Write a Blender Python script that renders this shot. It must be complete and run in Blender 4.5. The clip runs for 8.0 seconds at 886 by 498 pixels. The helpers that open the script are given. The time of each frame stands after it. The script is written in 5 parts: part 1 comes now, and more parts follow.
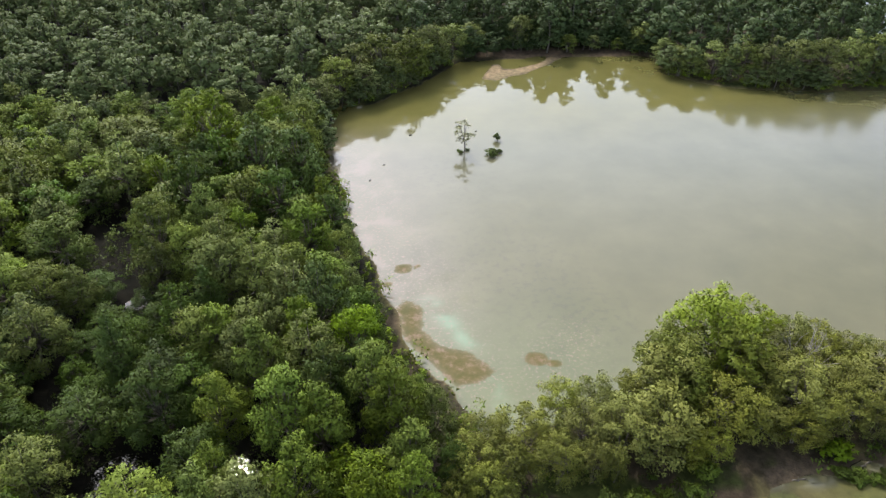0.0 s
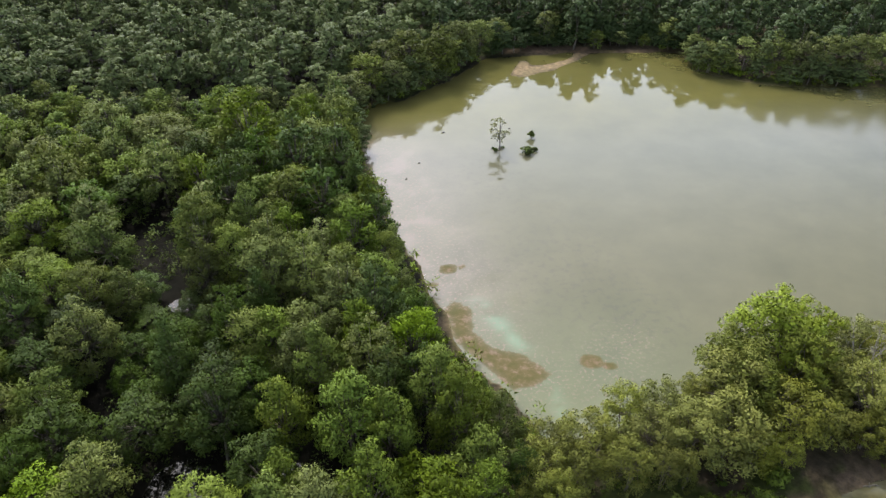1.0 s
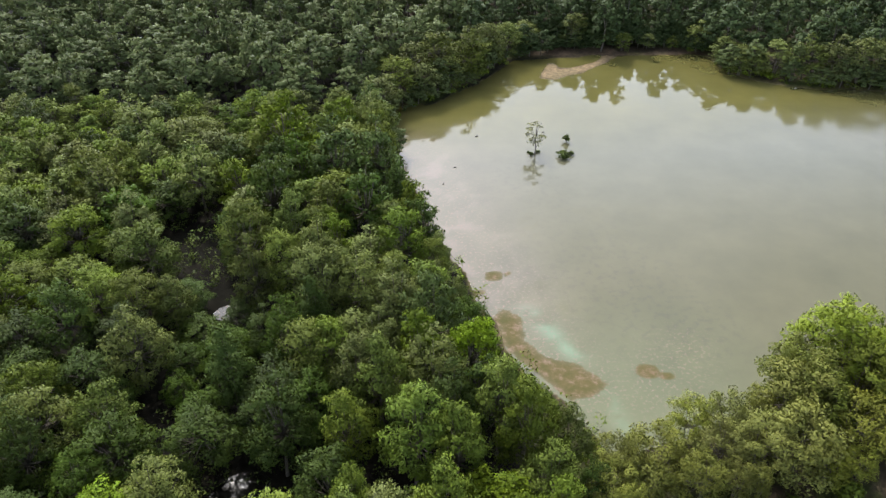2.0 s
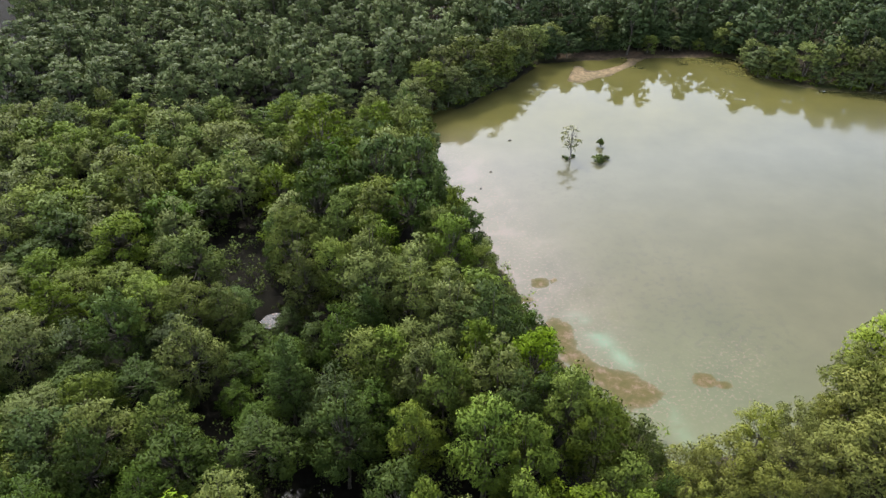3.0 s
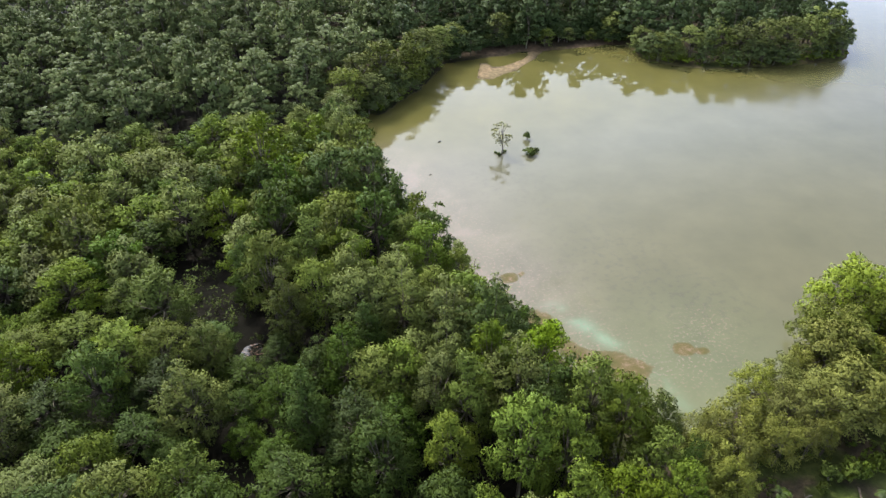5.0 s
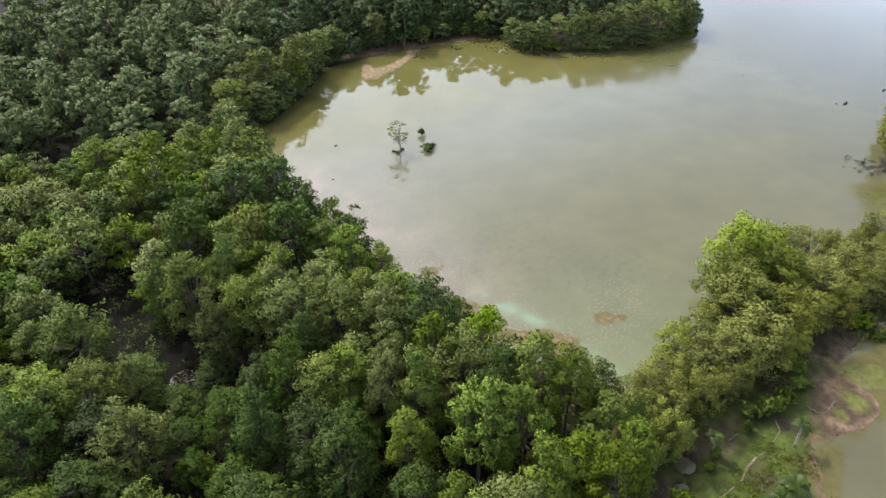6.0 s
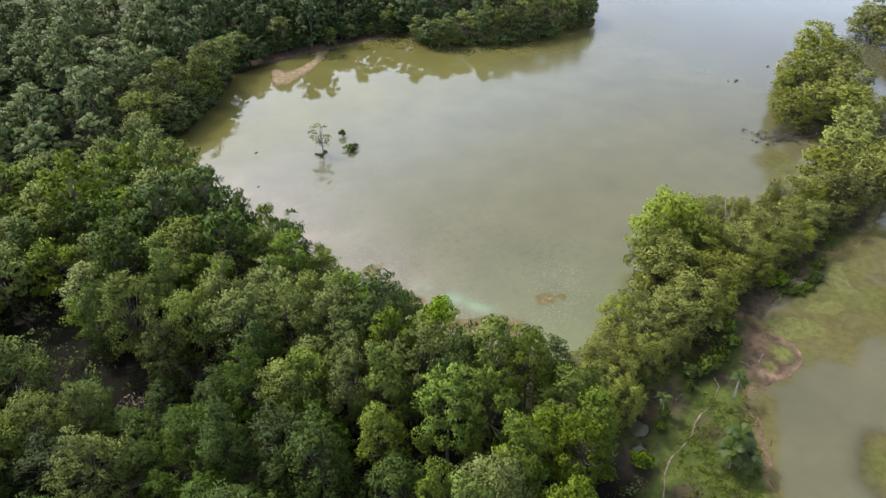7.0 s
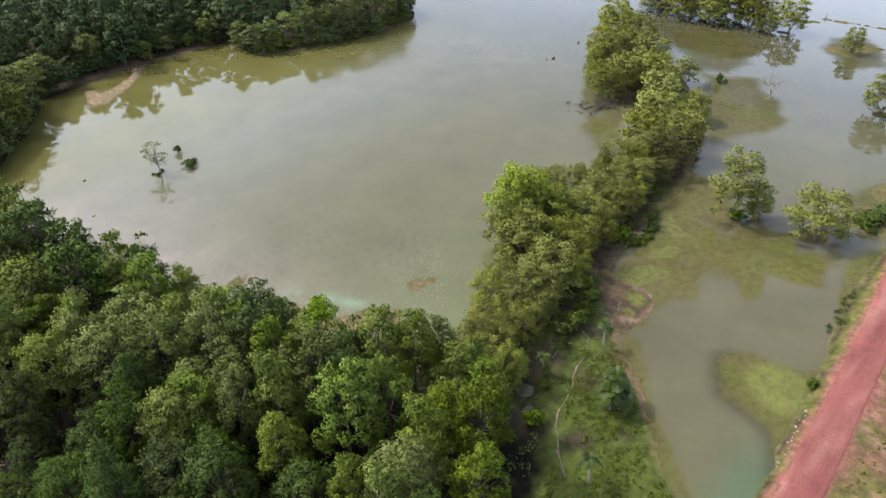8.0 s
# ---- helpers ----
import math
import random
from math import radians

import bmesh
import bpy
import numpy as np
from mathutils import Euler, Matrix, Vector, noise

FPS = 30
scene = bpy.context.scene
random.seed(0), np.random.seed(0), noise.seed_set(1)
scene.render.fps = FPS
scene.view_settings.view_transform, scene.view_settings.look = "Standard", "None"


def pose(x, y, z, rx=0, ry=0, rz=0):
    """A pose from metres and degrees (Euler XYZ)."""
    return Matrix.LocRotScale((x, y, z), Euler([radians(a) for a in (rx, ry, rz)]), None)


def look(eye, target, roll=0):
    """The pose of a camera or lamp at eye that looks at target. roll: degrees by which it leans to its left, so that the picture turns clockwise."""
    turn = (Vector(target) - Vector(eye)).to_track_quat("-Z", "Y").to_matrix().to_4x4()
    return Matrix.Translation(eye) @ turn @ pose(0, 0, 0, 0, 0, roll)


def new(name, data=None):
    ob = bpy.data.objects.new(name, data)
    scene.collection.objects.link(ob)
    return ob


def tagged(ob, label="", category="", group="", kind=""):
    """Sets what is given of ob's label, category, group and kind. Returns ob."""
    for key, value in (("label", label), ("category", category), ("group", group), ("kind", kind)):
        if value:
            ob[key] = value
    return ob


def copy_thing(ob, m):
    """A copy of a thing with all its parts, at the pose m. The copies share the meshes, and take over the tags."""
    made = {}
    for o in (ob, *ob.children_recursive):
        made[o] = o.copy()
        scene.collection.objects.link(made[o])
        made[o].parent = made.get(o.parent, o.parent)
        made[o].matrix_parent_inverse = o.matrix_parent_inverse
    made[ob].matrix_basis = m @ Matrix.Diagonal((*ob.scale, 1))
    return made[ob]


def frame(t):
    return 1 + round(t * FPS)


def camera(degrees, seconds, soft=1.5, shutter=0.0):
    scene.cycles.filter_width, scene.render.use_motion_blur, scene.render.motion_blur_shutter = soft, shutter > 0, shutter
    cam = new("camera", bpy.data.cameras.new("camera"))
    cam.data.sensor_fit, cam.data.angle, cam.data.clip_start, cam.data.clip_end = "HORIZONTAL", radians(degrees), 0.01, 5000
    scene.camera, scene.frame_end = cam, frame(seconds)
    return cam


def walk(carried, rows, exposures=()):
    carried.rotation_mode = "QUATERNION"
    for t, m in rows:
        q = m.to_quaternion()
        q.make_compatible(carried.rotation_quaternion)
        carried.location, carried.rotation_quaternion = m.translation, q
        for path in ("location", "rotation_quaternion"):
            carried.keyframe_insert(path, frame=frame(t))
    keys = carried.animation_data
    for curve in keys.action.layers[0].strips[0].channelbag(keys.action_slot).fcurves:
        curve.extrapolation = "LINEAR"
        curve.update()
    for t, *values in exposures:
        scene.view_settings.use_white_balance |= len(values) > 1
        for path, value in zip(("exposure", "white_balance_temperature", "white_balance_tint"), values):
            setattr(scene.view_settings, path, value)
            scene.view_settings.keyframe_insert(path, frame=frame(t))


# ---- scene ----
cam = camera(63.7, 8.0, 1.4)
PATH = [
    (0.0, pose(0.03, 0.04, 50.03, 55.87, 0, -0.06)),
    (0.5, pose(-2.71, 0.63, 49.90, 55.50, 0, -0.04)),
    (1.0, pose(-5.37, 1.32, 49.83, 55.50, 0, -0.08)),
    (1.5, pose(-8.00, 2.03, 49.81, 55.50, 0, -0.03)),
    (3.0, pose(-16.03, 3.79, 50.03, 55.50, 0, -0.12)),
    (3.3, pose(-17.67, 4.04, 50.11, 55.50, 0, -0.42)),
    (3.5, pose(-18.75, 4.20, 50.17, 55.50, 0, -0.81)),
    (3.7, pose(-19.84, 4.34, 50.24, 55.50, 0, -1.43)),
    (4.0, pose(-21.45, 4.54, 50.34, 55.50, 0, -2.66)),
    (4.2, pose(-22.52, 4.66, 50.41, 55.50, 0, -4.13)),
    (4.4, pose(-23.58, 4.77, 50.49, 55.50, 0, -6.19)),
    (4.6, pose(-24.61, 4.87, 50.56, 55.50, 0, -8.35)),
    (4.7, pose(-25.13, 4.92, 50.60, 55.50, 0, -9.58)),
    (5.8, pose(-30.37, 5.48, 50.94, 55.50, 0, -19.92)),
    (5.9, pose(-30.79, 5.53, 50.96, 55.50, 0, -21.92)),
    (6.0, pose(-31.22, 5.59, 50.99, 55.50, 0, -23.81)),
    (6.1, pose(-31.63, 5.64, 51.00, 55.50, 0, -25.79)),
    (6.2, pose(-32.03, 5.70, 51.02, 55.50, 0, -27.71)),
    (6.3, pose(-32.42, 5.76, 51.04, 55.50, 0, -29.58)),
    (6.4, pose(-32.80, 5.81, 51.05, 55.50, 0, -31.23)),
    (6.5, pose(-33.17, 5.87, 51.06, 55.50, 0, -32.05)),
    (6.6, pose(-33.53, 5.93, 51.06, 55.50, 0, -32.44)),
    (6.7, pose(-33.87, 6.00, 51.06, 55.50, 0, -32.63)),
    (6.8, pose(-34.21, 6.06, 51.06, 55.50, 0, -32.64)),
    (6.9, pose(-34.54, 6.12, 51.06, 55.50, 0, -32.62)),
    (7.0, pose(-34.85, 6.18, 51.05, 55.50, 0, -32.60)),
    (7.1, pose(-35.15, 6.25, 51.04, 55.50, 0, -32.86)),
    (7.2, pose(-35.44, 6.31, 51.02, 55.50, 0, -33.86)),
    (7.3, pose(-35.72, 6.37, 51.00, 55.50, 0, -35.49)),
    (7.4, pose(-35.98, 6.44, 50.98, 55.50, 0, -37.40)),
    (7.5, pose(-36.23, 6.50, 50.95, 55.50, 0, -39.34)),
    (7.6, pose(-36.48, 6.56, 50.91, 55.50, 0, -41.24)),
    (7.7, pose(-36.70, 6.62, 50.87, 55.50, 0, -43.02)),
    (7.8, pose(-36.92, 6.67, 50.83, 55.50, 0, -44.78)),
    (7.9, pose(-37.12, 6.72, 50.78, 55.50, 0, -46.29)),
    (8.0, pose(-37.32, 6.77, 50.72, 55.50, 0, -47.56)),
]
walk(cam, PATH, [(0.0, 0.36), (0.5, 0.26), (1.0, 0.24), (1.5, 0.27), (3.0, 0.38), (4.5, 0.48), (6.0, 0.46), (6.5, 0.36), (7.5, 0.33), (8.0, 0.28)])

# ---------------------------------------------------------------- light
SUN = Vector((-0.2596, 0.6016, 0.7555)).normalized()
sun_data = bpy.data.lights.new("sun", "SUN")
sun_data.energy, sun_data.angle, sun_data.color = 5.0, radians(0.8), (1.0, 0.95, 0.87)
sun = new("sun", sun_data)
sun.matrix_basis = look((0, 0, 120), Vector((0, 0, 120)) - SUN)

world = bpy.data.worlds.new("sky")
scene.world = world
world.use_nodes = True


def link_world():
    nt = world.node_tree
    nt.nodes.clear()
    n, l = nt.nodes.new, nt.links.new
    out, bg = n("ShaderNodeOutputWorld"), n("ShaderNodeBackground")
    sky = n("ShaderNodeTexSky")
    sky.sky_type, sky.sun_disc = "NISHITA", False
    sky.sun_elevation, sky.sun_rotation = math.asin(SUN.z), math.atan2(SUN.x, SUN.y)
    sky.dust_density = 3.0
    co = n("ShaderNodeTexCoord")
    # broken cloud over the whole sky, brighter towards the sun as thin haze is
    cl = n("ShaderNodeTexNoise")
    cl.inputs["Scale"].default_value, cl.inputs["Detail"].default_value = 2.2, 5.0
    l(co.outputs["Generated"], cl.inputs["Vector"])
    ramp = n("ShaderNodeMapRange")
    ramp.inputs[1].default_value, ramp.inputs[2].default_value = 0.35, 0.65
    l(cl.outputs["Fac"], ramp.inputs[0])
    dot = n("ShaderNodeVectorMath")
    dot.operation = "DOT_PRODUCT"
    dot.inputs[1].default_value = SUN
    l(co.outputs["Generated"], dot.inputs[0])
    clamp = n("ShaderNodeMath")
    clamp.operation = "MAXIMUM"
    clamp.inputs[1].default_value = 0.0
    l(dot.outputs["Value"], clamp.inputs[0])
    powr = n("ShaderNodeMath")
    powr.operation = "POWER"
    powr.inputs[1].default_value = GLOW_POWER
    l(clamp.outputs[0], powr.inputs[0])
    sep, low, bend = n("ShaderNodeSeparateXYZ"), n("ShaderNodeMath"), n("ShaderNodeMath")
    l(co.outputs["Generated"], sep.inputs[0])
    low.operation, low.use_clamp, low.inputs[0].default_value = "SUBTRACT", True, 1.0
    l(sep.outputs["Z"], low.inputs[1])
    bend.operation, bend.inputs[1].default_value = "POWER", HAZE_POWER
    l(low.outputs[0], bend.inputs[0])
    layers = []
    for amount, strength, hue in ((powr, GLOW, (0.95, 0.97, 1.06)), (bend, HAZE, (0.84, 0.96, 1.26))):
        scaled = n("ShaderNodeVectorMath")
        scaled.operation, scaled.inputs[0].default_value = "SCALE", [strength * k for k in hue]
        l(amount.outputs[0], scaled.inputs["Scale"])
        layers.append(scaled)
    cloud = n("ShaderNodeMath")
    cloud.operation = "MULTIPLY_ADD"
    cloud.inputs[1].default_value, cloud.inputs[2].default_value = 0.4, 0.8
    l(ramp.outputs[0], cloud.inputs[0])
    both, tint = n("ShaderNodeVectorMath"), n("ShaderNodeVectorMath")
    both.operation, tint.operation = "ADD", "SCALE"
    l(layers[0].outputs[0], both.inputs[0])
    l(layers[1].outputs[0], both.inputs[1])
    l(both.outputs[0], tint.inputs[0])
    l(cloud.outputs[0], tint.inputs["Scale"])
    add = n("ShaderNodeVectorMath")
    add.operation = "ADD"
    l(tint.outputs[0], add.inputs[0])
    l(sky.outputs[0], add.inputs[1])
    l(add.outputs[0], bg.inputs["Color"])
    bg.inputs["Strength"].default_value = 0.1
    l(bg.outputs[0], out.inputs["Surface"])


GLOW, GLOW_POWER, HAZE, HAZE_POWER = 52.0, 4.0, 35.0, 2.4
link_world()


# ---------------------------------------------------------------- materials
def material(name):
    m = bpy.data.materials.new(name)
    m.use_nodes = True
    nt = m.node_tree
    nt.nodes.clear()
    return m, nt, nt.nodes.new, nt.links.new


def noise_node(nt, scale, detail=4.0, rough=0.55, coord="Object"):
    co, tex = nt.nodes.new("ShaderNodeTexCoord"), nt.nodes.new("ShaderNodeTexNoise")
    tex.inputs["Scale"].default_value, tex.inputs["Detail"].default_value = scale, detail
    tex.inputs["Roughness"].default_value = rough
    nt.links.new(co.outputs[coord], tex.inputs["Vector"])
    return tex.outputs["Fac"]


def ramp_node(nt, fac, stops):
    r = nt.nodes.new("ShaderNodeValToRGB")
    el = r.color_ramp.elements
    while len(el) < len(stops):
        el.new(0.5)
    for e, (p, c) in zip(el, stops):
        e.position, e.color = p, (*c, 1)
    nt.links.new(fac, r.inputs[0])
    return r.outputs[0]


def mix_rgb(nt, a, b, fac, mode="MIX"):
    m = nt.nodes.new("ShaderNodeMix")
    m.data_type, m.blend_type = "RGBA", mode
    for value, socket in ((fac, m.inputs[0]), (a, m.inputs[6]), (b, m.inputs[7])):
        if isinstance(value, (int, float)):
            socket.default_value = value
        elif isinstance(value, tuple):
            socket.default_value = (*value, 1)
        else:
            nt.links.new(value, socket)
    return m.outputs[2]


def maths(nt, op, a, b=0.0, c=0.0):
    m = nt.nodes.new("ShaderNodeMath")
    m.operation = op
    for value, socket in zip((a, b, c), m.inputs):
        if isinstance(value, (int, float)):
            socket.default_value = value
        else:
            nt.links.new(value, socket)
    return m.outputs[0]


def plain(name, stops, scale=3.0, rough=0.8, bump=0.3, detail=5.0):
    """A rough surface whose colour runs through the stops by noise, with fine relief."""
    m, nt, n, l = material(name)
    out, bs = n("ShaderNodeOutputMaterial"), n("ShaderNodeBsdfPrincipled")
    f = noise_node(nt, scale, detail)
    speck = ramp_node(nt, noise_node(nt, scale * 7, 6, 0.7), [(0.3, (0.85, 0.85, 0.85)), (0.7, (1.15, 1.15, 1.15))])
    l(mix_rgb(nt, ramp_node(nt, f, stops), speck, 1.0, "MULTIPLY"), bs.inputs["Base Color"])
    bs.inputs["Roughness"].default_value = rough
    bs.inputs["Specular IOR Level"].default_value = 0.2
    b = n("ShaderNodeBump")
    b.inputs["Strength"].default_value, b.inputs["Distance"].default_value = bump, 0.05
    l(noise_node(nt, scale * 6, 3), b.inputs["Height"])
    l(b.outputs[0], bs.inputs["Normal"])
    l(bs.outputs[0], out.inputs["Surface"])
    return m


def leaf(name, dark, light, through_light=0.1, rough=0.6, patch=0.55, gloss=0.07):
    """Foliage: hue by leaf, bough and tree, with some light passing through."""
    m, nt, n, l = material(name)
    out, bs, tr, mx = n("ShaderNodeOutputMaterial"), n("ShaderNodeBsdfPrincipled"), n("ShaderNodeBsdfTranslucent"), n("ShaderNodeMixShader")
    geo, info = n("ShaderNodeNewGeometry"), n("ShaderNodeObjectInfo")
    f = maths(nt, "MULTIPLY_ADD", geo.outputs["Random Per Island"], 0.24, maths(nt, "MULTIPLY", info.outputs["Random"], 0.34))
    f = maths(nt, "MULTIPLY_ADD", noise_node(nt, patch, 3), 0.8, f)
    f = maths(nt, "ADD", f, -0.19)
    col = mix_rgb(nt, dark, light, f)
    hsv = n("ShaderNodeHueSaturation")
    l(maths(nt, "MULTIPLY_ADD", info.outputs["Random"], 0.022, 0.484), hsv.inputs["Hue"])
    l(col, hsv.inputs["Color"])
    l(maths(nt, "MULTIPLY_ADD", maths(nt, "FRACT", maths(nt, "MULTIPLY", info.outputs["Random"], 7.3)), 0.5, 0.78), hsv.inputs["Value"])
    l(maths(nt, "MULTIPLY_ADD", maths(nt, "FRACT", maths(nt, "MULTIPLY", info.outputs["Random"], 13.7)), 0.2, 0.96), hsv.inputs["Saturation"])
    l(hsv.outputs[0], bs.inputs["Base Color"])
    bs.inputs["Roughness"].default_value = rough
    bs.inputs["Specular IOR Level"].default_value = gloss
    l(mix_rgb(nt, hsv.outputs[0], (0.13, 0.16, 0.02), 0.4), tr.inputs["Color"])
    mx.inputs[0].default_value = through_light
    l(bs.outputs[0], mx.inputs[1])
    l(tr.outputs[0], mx.inputs[2])
    l(mx.outputs[0], out.inputs["Surface"])
    return m


LEAF = {
    "green": leaf("leaf_green", (0.014, 0.028, 0.006), (0.114, 0.158, 0.025)),
    "olive": leaf("leaf_olive", (0.019, 0.030, 0.009), (0.126, 0.152, 0.038)),
    # dark-leaved kind, deepened further so its colour carries the hollow's shade
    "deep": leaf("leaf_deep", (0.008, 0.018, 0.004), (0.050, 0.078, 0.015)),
    "lime": leaf("leaf_lime", (0.024, 0.043, 0.008), (0.126, 0.164, 0.03)),
    "strip": leaf("leaf_strip", (0.036, 0.046, 0.011), (0.16, 0.17, 0.04), 0.2),
    "crest": leaf("leaf_crest", (0.031, 0.047, 0.009), (0.142, 0.172, 0.03), 0.2),
    "far": leaf("leaf_far", (0.018, 0.034, 0.011), (0.126, 0.17, 0.05), patch=0.16),
    "far_deep": leaf("leaf_far_deep", (0.009, 0.018, 0.008), (0.060, 0.086, 0.034), patch=0.16),
    "palm": leaf("leaf_palm", (0.008, 0.016, 0.004), (0.042, 0.06, 0.012), 0.05, 0.5, gloss=0.1),
    "grass": leaf("leaf_grass", (0.028, 0.04, 0.008), (0.086, 0.104, 0.022)),
    "sere": leaf("leaf_sere", (0.07, 0.078, 0.03), (0.2, 0.2, 0.085), 0.25),
    "reed": leaf("leaf_reed", (0.017, 0.032, 0.007), (0.062, 0.084, 0.018)),
}
BARK = plain("bark", [(0.3, (0.035, 0.03, 0.024)), (0.7, (0.11, 0.095, 0.075))], 4, 0.9, 0.8)
PALE_BARK = plain("pale_bark", [(0.3, (0.1, 0.09, 0.075)), (0.7, (0.25, 0.225, 0.19))], 5, 0.85, 0.5)
DEBRIS = plain("wet_debris", [(0.3, (0.02, 0.018, 0.015)), (0.7, (0.07, 0.06, 0.05))], 5, 0.7, 0.6)
STONE = plain("pale_stone", [(0.3, (0.15, 0.09, 0.075)), (0.7, (0.25, 0.17, 0.145))], 6, 0.85, 0.5)
TRAIL = plain("trodden_earth", [(0.3, (0.045, 0.036, 0.022)), (0.7, (0.13, 0.1, 0.075))], 2.5, 0.95, 0.4)


def road_material():
    """Laterite worn into pale and dark lengthwise tracks."""
    m, nt, n, l = material("red_earth")
    out, bs = n("ShaderNodeOutputMaterial"), n("ShaderNodeBsdfPrincipled")
    co, along, streak = n("ShaderNodeTexCoord"), n("ShaderNodeMapping"), n("ShaderNodeTexNoise")
    along.inputs["Rotation"].default_value = (0, 0, radians(-4))
    along.inputs["Scale"].default_value = (0.12, 0.62, 1.0)
    l(co.outputs["Object"], along.inputs["Vector"])
    l(along.outputs[0], streak.inputs["Vector"])
    streak.inputs["Scale"].default_value, streak.inputs["Detail"].default_value = 1.0, 5.0
    tracks = ramp_node(nt, streak.outputs["Fac"], [(0.3, (0.1, 0.033, 0.029)), (0.5, (0.126, 0.045, 0.038)), (0.7, (0.156, 0.07, 0.058))])
    patch = ramp_node(nt, noise_node(nt, 0.35, 6, 0.62), [(0.3, (0.8, 0.82, 0.82)), (0.7, (1.16, 1.16, 1.16))])
    grit = ramp_node(nt, noise_node(nt, 6.0, 6, 0.7), [(0.3, (0.8, 0.8, 0.8)), (0.7, (1.2, 1.2, 1.2))])
    l(mix_rgb(nt, mix_rgb(nt, tracks, patch, 1.0, "MULTIPLY"), grit, 1.0, "MULTIPLY"), bs.inputs["Base Color"])
    bs.inputs["Roughness"].default_value = 0.95
    bs.inputs["Specular IOR Level"].default_value = 0.1
    b = n("ShaderNodeBump")
    b.inputs["Strength"].default_value, b.inputs["Distance"].default_value = 0.4, 0.06
    l(noise_node(nt, 3.0, 5), b.inputs["Height"])
    l(b.outputs[0], bs.inputs["Normal"])
    l(bs.outputs[0], out.inputs["Surface"])
    return m


RED_EARTH = road_material()


def soil_material():
    m, nt, n, l = material("soil")
    out, bs = n("ShaderNodeOutputMaterial"), n("ShaderNodeBsdfPrincipled")
    at = n("ShaderNodeAttribute")
    at.attribute_name = "soil"
    f = ramp_node(nt, noise_node(nt, 1.3, 8, 0.65), [(0.3, (0.55, 0.55, 0.5)), (0.5, (0.95, 0.95, 0.95)), (0.7, (1.45, 1.4, 1.3))])
    g = ramp_node(nt, noise_node(nt, 0.25, 4), [(0.3, (0.8, 0.85, 0.75)), (0.7, (1.2, 1.15, 1.1))])
    c = mix_rgb(nt, at.outputs["Color"], f, 1.0, "MULTIPLY")
    c = mix_rgb(nt, c, g, 1.0, "MULTIPLY")
    l(c, bs.inputs["Base Color"])
    bs.inputs["Roughness"].default_value = 0.9
    bs.inputs["Specular IOR Level"].default_value = 0.05
    b = n("ShaderNodeBump")
    b.inputs["Strength"].default_value, b.inputs["Distance"].default_value = 0.6, 0.1
    l(noise_node(nt, 4, 6), b.inputs["Height"])
    l(b.outputs[0], bs.inputs["Normal"])
    l(bs.outputs[0], out.inputs["Surface"])
    return m


